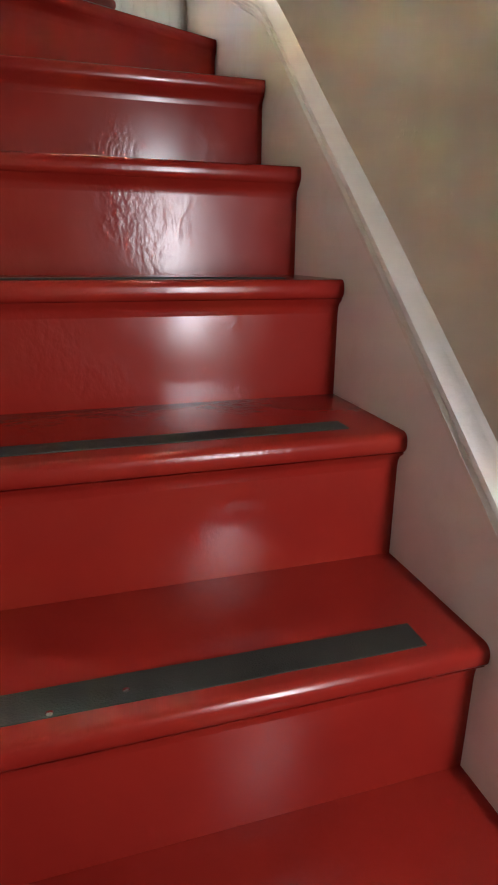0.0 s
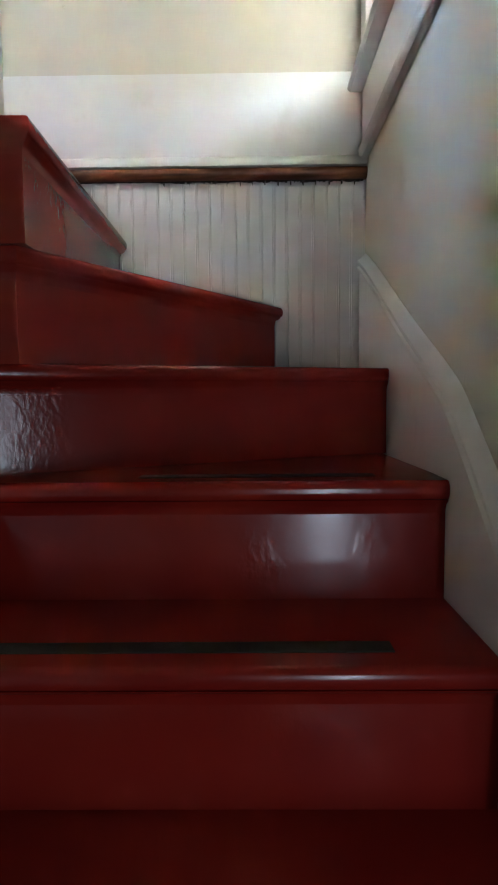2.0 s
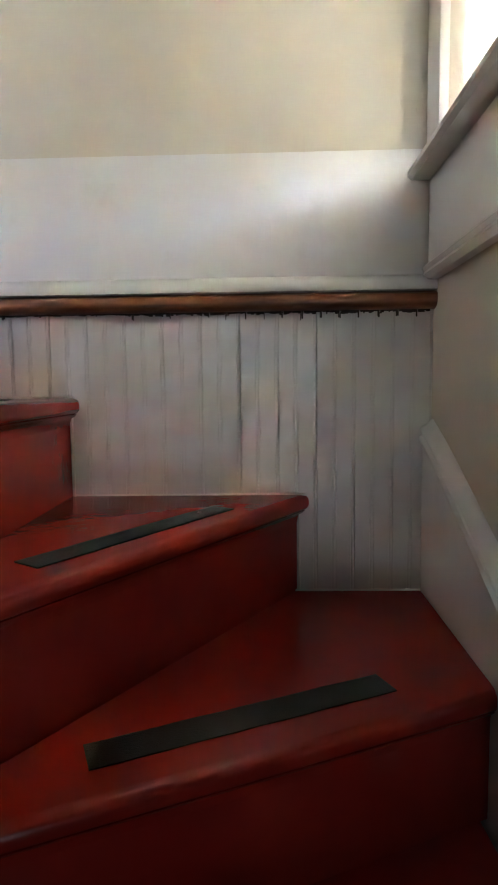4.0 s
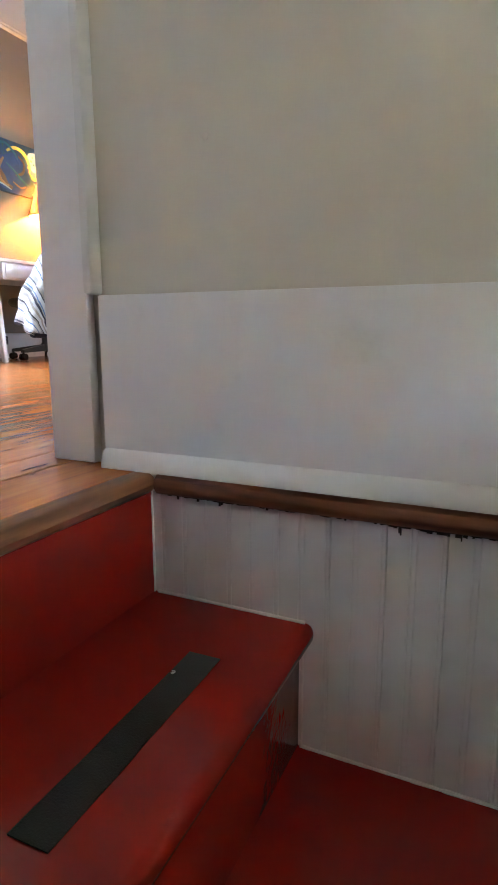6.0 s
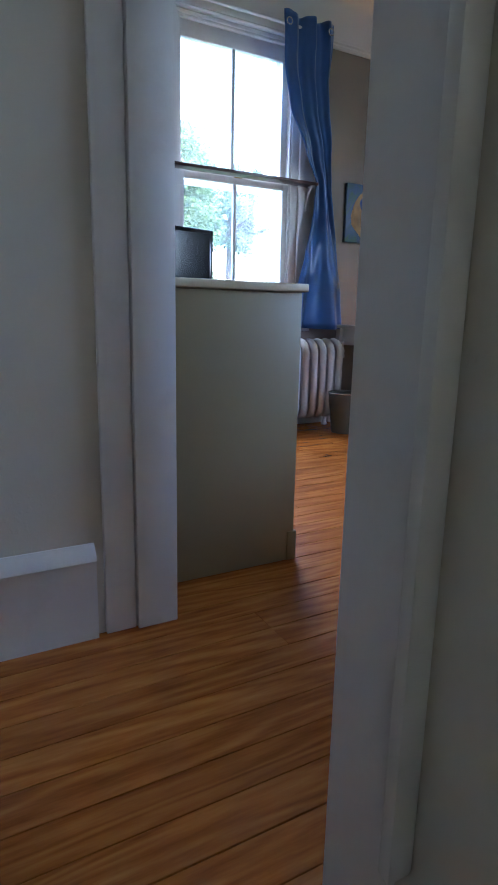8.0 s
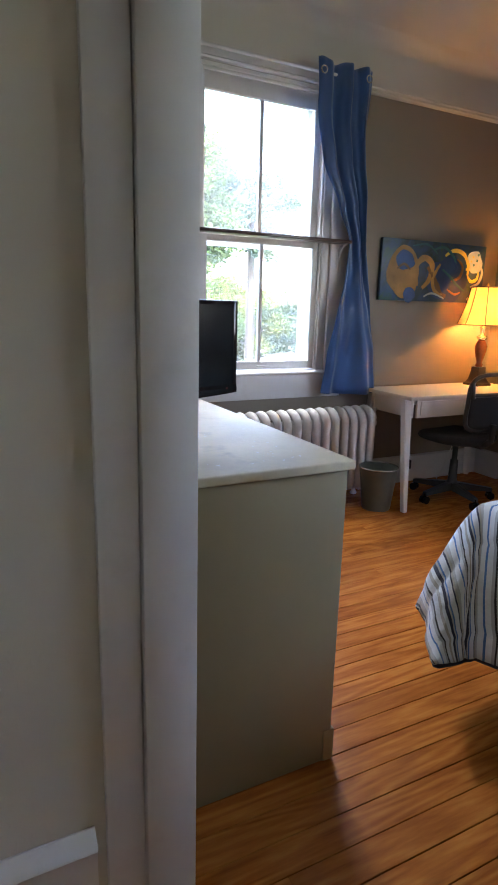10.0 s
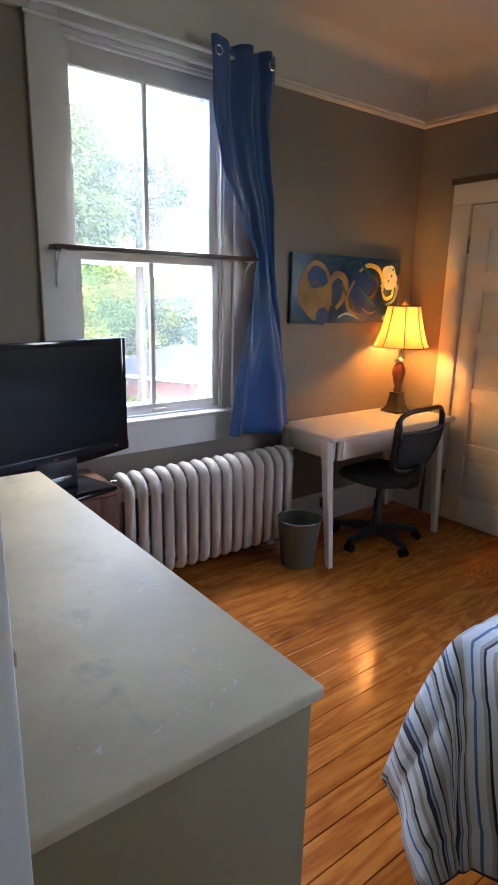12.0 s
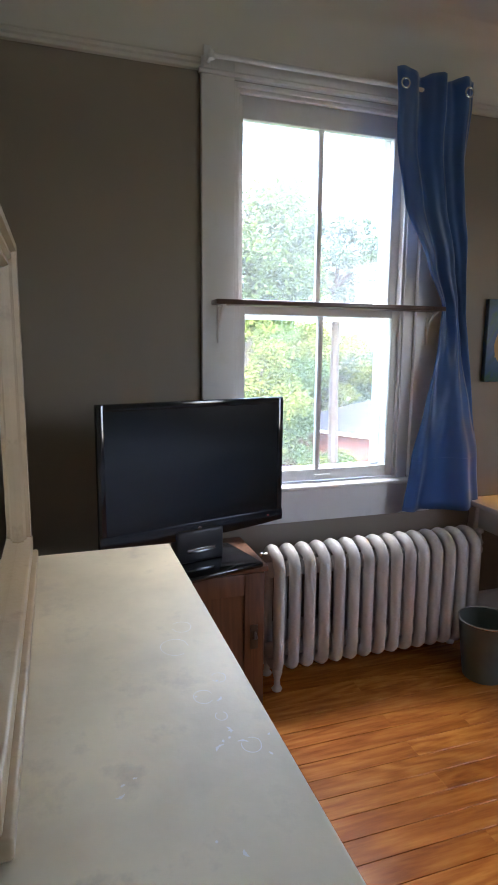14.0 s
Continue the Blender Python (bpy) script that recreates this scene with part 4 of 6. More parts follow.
def column_section():
    """One cast section: two round-shouldered columns joined top and bottom."""
    bm = bmesh.new()
    outer = []
    for i in range(13):
        t = math.pi * i / 12
        outer.append((0.105 * math.cos(t), 0.560 + 0.075 * math.sin(t)))
    for i in range(13):
        t = math.pi + math.pi * i / 12
        outer.append((0.105 * math.cos(t), 0.120 + 0.045 * math.sin(t)))
    inner = [(0.045 * math.cos(math.pi * i / 6), 0.535 + 0.03 * math.sin(math.pi * i / 6)) for i in range(7)]
    inner += [(0.045 * math.cos(math.pi + math.pi * i / 6), 0.150 + 0.03 * math.sin(math.pi + math.pi * i / 6)) for i in range(7)]
    ring = [(0.075, 0)]
    # the rim follows a closed loop with a round cross-section
    loop = []
    for i in range(26):
        a = outer[i]
        cx = a[0] * 0.72
        cz = 0.34 + (a[1] - 0.34) * 0.90
        loop.append((cx, cz))
    n, m = len(loop), 10
    rows = []
    for i in range(n):
        p, q = Vector(loop[i - 1]), Vector(loop[(i + 1) % n])
        t = (q - p).normalized()
        nr = Vector((t.y, -t.x))
        rows.append([bm.verts.new((loop[i][0] + nr.x * 0.030 * math.cos(2 * math.pi * k / m), 0.0245 * math.sin(2 * math.pi * k / m), loop[i][1] + nr.y * 0.030 * math.cos(2 * math.pi * k / m))) for k in range(m)])
    for i in range(n):
        a, b = rows[i], rows[(i + 1) % n]
        for k in range(m):
            bm.faces.new((a[k], a[(k + 1) % m], b[(k + 1) % m], b[k]))
    for z in (0.525, 0.155):
        tube(bm, (0, -0.026, z), (0, pitch - 0.02, z), 0.034, None, 12)
    bmesh.ops.remove_doubles(bm, verts=bm.verts, dist=0.0004)
    return bm


sec = part("section", column_section(), RADIATOR, rad, smooth=True)
sec.location = (-3.770, R0, 0.0)
for i in range(1, NS):
    ob = new("section", sec.data)
    ob.parent = rad
    ob.location = (-3.770, R0 + pitch * i, 0.0)
for y in (R0, R1):
    for x in (-3.835, -3.705):
        bm = bmesh.new()
        lathe(bm, [(0.020, 0.0), (0.024, 0.008), (0.014, 0.022), (0.013, 0.05), (0.022, 0.085), (0.024, 0.12)], 12, (x, y, 0.0))
        part("foot", bm, RADIATOR, rad, smooth=True)
bm = bmesh.new()
tube(bm, (-3.77, R0 - 0.028, 0.60), (-3.77, R0 - 0.052, 0.60), 0.006, None, 8)
lathe(bm, [(0.004, -0.010), (0.010, -0.006), (0.010, 0.006), (0.004, 0.010)], 10, (-3.77, R0 - 0.056, 0.60))
part("air_valve", bm, CHROME, rad, "small silver air valve")
bm = bmesh.new()
tube(bm, (-3.77, R1 + 0.02, 0.53), (-3.77, R1 + 0.075, 0.53), 0.017, None, 12)
lathe(bm, [(0.024, -0.035), (0.026, -0.02), (0.020, 0.0), (0.026, 0.015), (0.018, 0.03), (0.012, 0.06), (0.022, 0.066), (0.022, 0.078), (0.010, 0.084)], 14, (-3.77, R1 + 0.075, 0.53))
tube(bm, (-3.77, R1 + 0.075, 0.50), (-3.77, R1 + 0.075, 0.001), 0.0135, None, 12)
part("valve_pipe", bm, RADIATOR, rad, "painted valve and supply pipe", smooth=True)

# ---- dresser with mirror ----
DX0, DX1, DY0, DY1, DZ = -3.215, -1.862, 1.545, 1.990, 0.880
dr = thing("dresser", "long cream painted dresser with a scuffed top", "dresser")
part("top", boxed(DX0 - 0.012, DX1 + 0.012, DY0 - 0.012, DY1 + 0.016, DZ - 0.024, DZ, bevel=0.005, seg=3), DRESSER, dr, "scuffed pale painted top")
part("body", boxed(DX0, DX1 - 0.018, DY0, DY1 - 0.025, 0.07, DZ - 0.026), DRESSER_SHADED, dr)
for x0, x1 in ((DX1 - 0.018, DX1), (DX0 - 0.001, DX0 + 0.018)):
    part("side_panel", boxed(x0, x1, DY0, DY1, 0.001, DZ - 0.0255, bevel=0.003), DRESSER_SHADED, dr)
part("plinth", boxed(DX0, DX1 + 0.004, DY1 - 0.025, DY1 + 0.010, 0.001, 0.100, bevel=0.004), DRESSER_SHADED, dr)
for r, (z0, z1) in enumerate(((0.11, 0.355), (0.36, 0.605), (0.61, 0.845))):
    for c in range(2):
        a = DX0 + 0.03 + c * 0.655
        d = part("drawer", boxed(a, a + 0.635, DY1 - 0.024, DY1 - 0.004, z0, z1, bevel=0.006), DRESSER_SHADED, dr)
        for h in (0.16, 0.475):
            bm = bmesh.new()
            lathe(bm, [(0.008, 0), (0.007, 0.012), (0.016, 0.02), (0.014, 0.028), (0.004, 0.031)], 12)
            bmesh.ops.rotate(bm, matrix=Matrix.Rotation(radians(-90), 3, "X"), verts=bm.verts)
            part("knob", bm, BRASS, d, "round brass knob", offset=(a + h, DY1 - 0.004, (z0 + z1) / 2))
# worn rings and scuffs on the top
for x, y, r in ((-2.42, 1.915, 0.018), (-2.47, 1.955, 0.014), (-2.60, 1.90, 0.030), (-2.36, 1.93, 0.010), (-2.28, 1.955, 0.016), (-2.68, 1.93, 0.022)):
    bm = bmesh.new()
    n, a0 = 26, random.uniform(0, 6)
    inner, outer = [], []
    for i in range(n):
        t = a0 + 5.2 * i / (n - 1)
        wv = r * (1 + 0.12 * noise.noise((t, x, y)))
        wd = 0.0012 + 0.0014 * abs(noise.noise((t * 2, y, x)))
        inner.append(bm.verts.new((x + wv * math.cos(t), y + wv * 0.9 * math.sin(t), DZ + 0.0006)))
        outer.append(bm.verts.new((x + (wv + wd) * math.cos(t), y + (wv + wd) * 0.9 * math.sin(t), DZ + 0.0006)))
    for i in range(n - 1):
        bm.faces.new((inner[i], inner[i + 1], outer[i + 1], outer[i]))
    part("ring_mark", bm, CAULK, dr, "pale worn ring mark")

# pale paint scuffs on the top
srng = random.Random(77)
for cx, cy, count, spread in ((-1.99, 1.84, 9, 0.055), (-1.95, 1.67, 3, 0.030), (-2.25, 1.775, 3, 0.025), (-2.29, 1.94, 8, 0.045), (-1.93, 1.79, 4, 0.04), (-2.10, 1.88, 4, 0.06), (-2.42, 1.93, 3, 0.04)):
    for _ in range(count):
        x, y = cx + srng.gauss(0, spread * 0.5), cy + srng.gauss(0, spread * 0.5)
        a, r, turn = srng.uniform(0, 6.28), srng.uniform(0.004, 0.013), srng.uniform(0.6, 1.8)
        bm = bmesh.new()
        prev = None
        for k in range(10):
            t = a + turn * k / 9
            wd = 0.0022 * math.sin(math.pi * (k + 0.5) / 10) * srng.uniform(0.5, 1.4)
            c, sn = math.cos(t), math.sin(t)
            row = (bm.verts.new((x + (r - wd) * c, min(y + (r - wd) * sn, DY1), DZ + 0.0005)), bm.verts.new((x + (r + wd) * c, min(y + (r + wd) * sn, DY1 + 0.001), DZ + 0.0005)))
            if prev:
                bm.faces.new((prev[0], prev[1], row[1], row[0]))
            prev = row
        part("scuff_mark", bm, CAULK, dr, "pale worn scuff")

mir = thing("dresser_mirror", "cream framed mirror standing on the dresser", "mirror", at=(0, 0, 0))
MX0, MX1, MZ0, MZ1 = -3.198, -2.17, DZ, 1.735
base_rail = boxed(MX0, MX1, 1.560, 1.630, MZ0 + 0.0005, MZ0 + 0.030, bevel=0.005, seg=3)
box(base_rail, MX0 + 0.004, MX1 - 0.004, 1.560, 1.618, MZ0 + 0.030, MZ0 + 0.075, 0.006, 3)
part("base_rail", base_rail, MIRROR_FRAME, mir, "moulded cream base rail")
FR = [(0.0, 0.0), (0.0, 0.030), (0.012, 0.038), (0.026, 0.036), (0.032, 0.024), (0.046, 0.026), (0.054, 0.018), (0.066, 0.020), (0.074, 0.008), (0.078, 0.0)]


def frame_side(a, b, inward):
    bm = bmesh.new()
    a, b = Vector(a), Vector(b)
    t = (b - a).normalized()
    ra, rb = [], []
    for w, d in FR:
        ra.append(bm.verts.new(a + Vector(inward) * w + t * w + Vector((0, d, 0))))
        rb.append(bm.verts.new(b + Vector(inward) * w - t * w + Vector((0, d, 0))))
    n = len(FR)
    for i in range(n):
        j = (i + 1) % n
        bm.faces.new((ra[i], ra[j], rb[j], rb[i]))
    return part("frame_side", bm, MIRROR_FRAME, mir)


z0, z1, yb = MZ0 + 0.0, MZ1, 1.578
frame_side((MX0, yb, z0), (MX0, yb, z1), (1, 0, 0))
frame_side((MX1, yb, z1), (MX1, yb, z0), (-1, 0, 0))
frame_side((MX0, yb, z1), (MX1, yb, z1), (0, 0, -1))
part("mirror_glass", boxed(MX0 + 0.070, MX1 - 0.070, yb + 0.001, yb + 0.006, z0 + 0.075, z1 - 0.07), MIRROR, mir, "silvered glass")
part("backing", boxed(MX0 + 0.01, MX1 - 0.01, yb - 0.012, yb, z0 + 0.03, z1 - 0.01), MIRROR_FRAME, mir)

# ---- television on its cabinet ----
cab = thing("tv_cabinet", "dark brown wooden cabinet with a panelled door", "cabinet")
CX0, CX1, CY0, CY1, CZ = -3.915, -3.552, 1.86, 2.440, 0.640
part("top", boxed(CX0, CX1 + 0.010, CY0 - 0.008, CY1 + 0.008, CZ - 0.022, CZ, bevel=0.004), CABINET, cab)
part("body", boxed(CX0, CX1 - 0.018, CY0, CY1, 0.001, CZ - 0.023, bevel=0.003), CABINET, cab)
cdoor = boxed(CX1 - 0.018, CX1, CY0 + 0.004, CY0 + 0.08, 0.03, CZ - 0.03, bevel=0.003)
box(cdoor, CX1 - 0.018, CX1, CY1 - 0.085, CY1 - 0.004, 0.03, CZ - 0.03, 0.003)
box(cdoor, CX1 - 0.018, CX1 - 0.001, CY0 + 0.08, CY1 - 0.085, CZ - 0.115, CZ - 0.03, 0.003)
box(cdoor, CX1 - 0.018, CX1 - 0.001, CY0 + 0.08, CY1 - 0.085, 0.03, 0.11, 0.003)
cd = part("door", cdoor, CABINET, cab)
part("door_panel", boxed(CX1 - 0.017, CX1 - 0.010, CY0 + 0.078, CY1 - 0.083, 0.108, CZ - 0.113), CABINET, cd)
bm = bmesh.new()
box(bm, CX1, CX1 + 0.004, CY1 - 0.062, CY1 - 0.030, 0.30, 0.40, 0.0015)
tube(bm, (CX1 + 0.004, CY1 - 0.046, 0.372), (CX1 + 0.022, CY1 - 0.046, 0.350), 0.007, 0.010, 10)
part("latch", bm, BRONZE, cd, "dark iron latch")

tv = thing("television", "black flat television on a swivel stand", "television")
a, b = Vector((-3.529, 1.819, 0)), Vector((-3.722, 2.569, 0))
mid = (a + b) / 2
ang = math.degrees(math.atan2(b.y - a.y, b.x - a.x)) - 90
tv.matrix_world = pose(mid.x, mid.y, CZ, 0, 0, ang)
TW = (b - a).length / 2
part("casing", boxed(-0.062, -0.004, -TW + 0.03, TW - 0.03, 0.150, 0.610, bevel=0.014, seg=3), BLACK, tv)
bez = boxed(-0.022, 0.0, -TW, -TW + 0.026, 0.138, 0.637, bevel=0.003)
box(bez, -0.022, 0.0, TW - 0.026, TW, 0.138, 0.637, 0.003)
box(bez, -0.022, 0.0, -TW + 0.026, TW - 0.026, 0.612, 0.637, 0.003)
part("bezel", bez, BLACK_GLOSS, tv)
bm = bmesh.new()
n = 24
rows = []
for i in range(n + 1):
    y = -TW + 2 * TW * i / n
    s = 0.026 * (1 - (abs(y) / TW) ** 2.2)
    rows.append([bm.verts.new(p) for p in ((0.001, y, 0.172), (0.004, y, 0.150), (0.002, y, 0.128 - s * 0.6), (-0.022, y, 0.122 - s * 0.6), (-0.022, y, 0.172))])
for p, q in zip(rows, rows[1:]):
    for i in range(5):
        bm.faces.new((p[i], p[(i + 1) % 5], q[(i + 1) % 5], q[i]))
bm.faces.new(rows[0])
bm.faces.new(rows[-1][::-1])
chin = part("lower_bezel", bm, BLACK_GLOSS, tv, "curved gloss black lower bezel")
part("screen", boxed(-0.018, -0.003, -TW + 0.024, TW - 0.024, 0.170, 0.614), SCREEN, tv, "dark switched-off screen")
bm = bmesh.new()
lathe(bm, [(0.009, 0.0), (0.009, 0.001)], 14)
bmesh.ops.rotate(bm, matrix=Matrix.Rotation(radians(90), 3, "Y"), verts=bm.verts)
part("maker_mark", bm, CHROME, chin, "small grey round maker mark", offset=(0.0045, 0.0, 0.150))
part("standby_light", boxed(0.003, 0.005, TW - 0.075, TW - 0.069, 0.152, 0.158), plain("red_indicator", (0.5, 0.03, 0.02), 0.3), chin, "small red indicator")
part("neck", boxed(-0.050, 0.015, -0.10, 0.10, 0.020, 0.150, bevel=0.012, seg=3), BLACK, tv)
part("neck_trim", boxed(0.015, 0.019, -0.06, 0.06, 0.060, 0.078, bevel=0.001), CHROME, tv, "silver trim strip on the neck")
part("stand_base", boxed(-0.125, 0.150, -0.20, 0.20, 0.0005, 0.022, bevel=0.008, seg=3), BLACK_GLOSS, tv)

# ---- desk ----
desk = thing("desk", "white painted desk with splayed tapered legs", "desk")
part("tabletop", boxed(-3.925, -3.445, 3.640, 4.765, 0.704, 0.728, bevel=0.004), DESK, desk)
apron = boxed(-3.490, -3.472, 3.72, 4.64, 0.585, 0.703, bevel=0.002)
part("front_apron", apron, DESK, desk)
part("back_apron", boxed(-3.905, -3.888, 3.72, 4.64, 0.585, 0.703, bevel=0.002), DESK, desk)
for y in (3.690, 4.655):
    part("side_apron", boxed(-3.888, -3.490, y, y + 0.018, 0.585, 0.703, bevel=0.002), DESK, desk)
part("drawer_front", boxed(-3.4725, -3.4655, 3.745, 4.615, 0.600, 0.692, bevel=0.002), DESK, desk)
for tx, ty, fx, fy in ((-3.525, 3.672, -3.392, 3.608), (-3.485, 4.635, -3.370, 4.545), (-3.885, 3.700, -3.900, 3.640), (-3.885, 4.655, -3.900, 4.690)):
    bm = bmesh.new()
    top = [(tx - 0.027, ty - 0.027), (tx + 0.027, ty - 0.027), (tx + 0.027, ty + 0.027), (tx - 0.027, ty + 0.027)]
    foot = [(fx - 0.017, fy - 0.017), (fx + 0.017, fy - 0.017), (fx + 0.017, fy + 0.017), (fx - 0.017, fy + 0.017)]
    lo = [bm.verts.new((x, y, 0.0005)) for x, y in foot]
    hi = [bm.verts.new((x, y, 0.703)) for x, y in top]
    bm.faces.new(lo[::-1])
    bm.faces.new(hi)
    for i in range(4):
        bm.faces.new((lo[i], lo[(i + 1) % 4], hi[(i + 1) % 4], hi[i]))
    bmesh.ops.bevel(bm, geom=list(bm.edges), offset=0.004, segments=2, affect="EDGES")
    part("leg", bm, DESK, desk)

# ---- table lamp ----
LX, LY = -3.775, 4.560
lamp = thing("table_lamp", "lit table lamp with a cream bell shade on a carved base", "lamp", at=(LX, LY, 0.728))
bm = bmesh.new()
for (h0, s0), (h1, s1) in zip(((0.0, 0.068), (0.016, 0.068), (0.022, 0.058), (0.045, 0.045), (0.10, 0.036)), ((0.016, 0.068), (0.022, 0.058), (0.045, 0.045), (0.10, 0.036), (0.135, 0.034))):
    v0 = [bm.verts.new((x * s0, y * s0, h0)) for x, y in ((-1, -1), (1, -1), (1, 1), (-1, 1))]
    v1 = [bm.verts.new((x * s1, y * s1, h1)) for x, y in ((-1, -1), (1, -1), (1, 1), (-1, 1))]
    for i in range(4):
        bm.faces.new((v0[i], v0[(i + 1) % 4], v1[(i + 1) % 4], v1[i]))
    if h0 == 0.0:
        bm.faces.new(v0[::-1])
    if h1 == 0.135:
        bm.faces.new(v1)
bmesh.ops.remove_doubles(bm, verts=bm.verts, dist=0.0005)
part("base", bm, BRONZE, lamp, "dark bronze stepped base")
bm = bmesh.new()
lathe(bm, [(0.022, 0.135), (0.026, 0.15), (0.018, 0.165), (0.028, 0.20), (0.040, 0.25), (0.042, 0.285), (0.030, 0.315), (0.022, 0.325)], 20)
part("vase", bm, CERAMIC, lamp, "amber brown vase body", smooth=True)
bm = bmesh.new()
lathe(bm, [(0.022, 0.325), (0.034, 0.335), (0.036, 0.352), (0.022, 0.36), (0.014, 0.37), (0.018, 0.40), (0.018, 0.43), (0.010, 0.44)], 16)
part("collar", bm, CHROME, lamp, "white and brass collar", smooth=True)
SH = [(0.180, 0.435), (0.163, 0.470), (0.146, 0.520), (0.130, 0.580), (0.116, 0.640), (0.106, 0.695)]
bm = bmesh.new()
n = 48
rows = [[bm.verts.new(((r - 0.006 * (1 - abs(math.cos(4 * 2 * math.pi * i / n)))) * math.cos(2 * math.pi * i / n), (r - 0.006 * (1 - abs(math.cos(4 * 2 * math.pi * i / n)))) * math.sin(2 * math.pi * i / n), z)) for i in range(n)] for r, z in SH]
for p, q in zip(rows, rows[1:]):
    for i in range(n):
        bm.faces.new((p[i], p[(i + 1) % n], q[(i + 1) % n], q[i]))
shade = part("shade", bm, SHADE, lamp, "cream bell lampshade glowing warm", smooth=True)
for k in range(8):
    t = 2 * math.pi * k / 8
    bm = bmesh.new()
    sweep(bm, [((r + 0.001) * math.cos(t), (r + 0.001) * math.sin(t), z) for r, z in SH], [(-0.003, -0.0015), (0.003, -0.0015), (0.003, 0.0015), (-0.003, 0.0015)], (-math.sin(t), math.cos(t), 0))
    part("rib", bm, SHADE_TRIM, shade, "dark trim on the shade seam")
for r, z in (SH[0], SH[-1]):
    bm = bmesh.new()
    n = 40
    for i in range(n):
        t0, t1 = 2 * math.pi * i / n, 2 * math.pi * (i + 1) / n
        tube(bm, (r * math.cos(t0), r * math.sin(t0), z), (r * math.cos(t1), r * math.sin(t1), z), 0.0035, None, 6, False)
    part("trim_ring", bm, SHADE_TRIM, shade, "dark braid edge")
bm = bmesh.new()
tube(bm, (0, 0, 0.44), (0, 0, 0.70), 0.003, None, 8)
tube(bm, (-0.106, 0, 0.694), (0.106, 0, 0.694), 0.002, None, 6)
tube(bm, (0, -0.106, 0.694), (0, 0.106, 0.694), 0.002, None, 6)
lathe(bm, [(0.008, 0.700), (0.012, 0.708), (0.006, 0.716), (0.008, 0.722), (0.002, 0.728)], 12)
part("harp_and_finial", bm, BRASS, lamp, "thin brass harp and finial")
bm = bmesh.new()
bmesh.ops.create_uvsphere(bm, u_segments=16, v_segments=10, radius=0.028)
bm_bulb, bnt = material("lit_bulb")
em = node(bnt, "ShaderNodeEmission", Strength=LAMP_GLOW)
em.inputs[0].default_value = (1.0, 0.45, 0.11, 1)
bo = bnt.nodes.new("ShaderNodeOutputMaterial")
bnt.links.new(em.outputs[0], bo.inputs[0])
part("bulb", bm, bm_bulb, lamp, "lit warm bulb", smooth=True, offset=(0, 0, 0.53))

# ---- office chair ----
chair = thing("office_chair", "black mesh-back swivel office chair at the desk", "chair", at=(-3.50, 4.12, 0), rz=184)
bm = bmesh.new()
lathe(bm, [(0.045, 0.07), (0.048, 0.10), (0.030, 0.13), (0.026, 0.27), (0.018, 0.275), (0.018, 0.40)], 16)
part("gas_column", bm, BLACK, chair, smooth=True)
for k in range(5):
    t = 2 * math.pi * k / 5 + 0.35
    d = Vector((math.cos(t), math.sin(t), 0))
    s = Vector((-d.y, d.x, 0))
    bm = bmesh.new()
    v = []
    for r, wd, z0, z1 in ((0.03, 0.030, 0.065, 0.115), (0.27, 0.019, 0.058, 0.082)):
        p = d * r
        v.append([bm.verts.new(p + s * wd + Vector((0, 0, z0))), bm.verts.new(p - s * wd + Vector((0, 0, z0))), bm.verts.new(p - s * wd * 0.7 + Vector((0, 0, z1))), bm.verts.new(p + s * wd * 0.7 + Vector((0, 0, z1)))])
    for i in range(4):
        bm.faces.new((v[0][i], v[0][(i + 1) % 4], v[1][(i + 1) % 4], v[1][i]))
    bm.faces.new(v[0])
    bm.faces.new(v[1][::-1])
    leg = part("base_arm", bm, BLACK, chair)
    bm = bmesh.new()
    c = d * 0.265 + Vector((0, 0, 0.0265))
    for o in (-0.014, 0.014):
        tube(bm, c + s * (o - 0.009), c + s * (o + 0.009), 0.026, None, 16)
    tube(bm, c + Vector((0, 0, 0.02)), c + Vector((0, 0, 0.045)), 0.008, None, 8)
    part("caster", bm, BLACK_GLOSS, leg)
bm = bmesh.new()
n = 36
rim = []
for z, k in ((0.408, 0.82), (0.420, 0.96), (0.440, 1.0), (0.458, 0.97), (0.468, 0.85), (0.464, 0.4)):
    row = []
    for i in range(n):
        t = 2 * math.pi * i / n
        cx, sx = math.cos(t), math.sin(t)
        px = 0.225 * k * math.copysign(abs(cx) ** 0.7, cx)
        py = 0.235 * k * math.copysign(abs(sx) ** 0.7, sx)
        row.append(bm.verts.new((px, py, z - (0.025 if px > 0.16 else 0) * ((px - 0.16) / 0.065 if px > 0.16 else 0))))
    rim.append(row)
for a, b in zip(rim, rim[1:]):
    for i in range(n):
        bm.faces.new((a[i], a[(i + 1) % n], b[(i + 1) % n], b[i]))
bm.faces.new(rim[0][::-1])
bm.faces.new(rim[-1])
part("seat", bm, FABRIC, chair, "black upholstered seat", smooth=True)


def back_point(u, v):
    """A place on the curved backrest, u across (-1 to 1) and v up (0 to 1)."""
    half = 0.185 + 0.045 * math.sin(v * 2.3)
    return Vector((-0.225 - 0.055 * v + 0.045 * u * u - 0.03 * math.sin(v * 3.1), half * u, 0.515 + 0.365 * v))


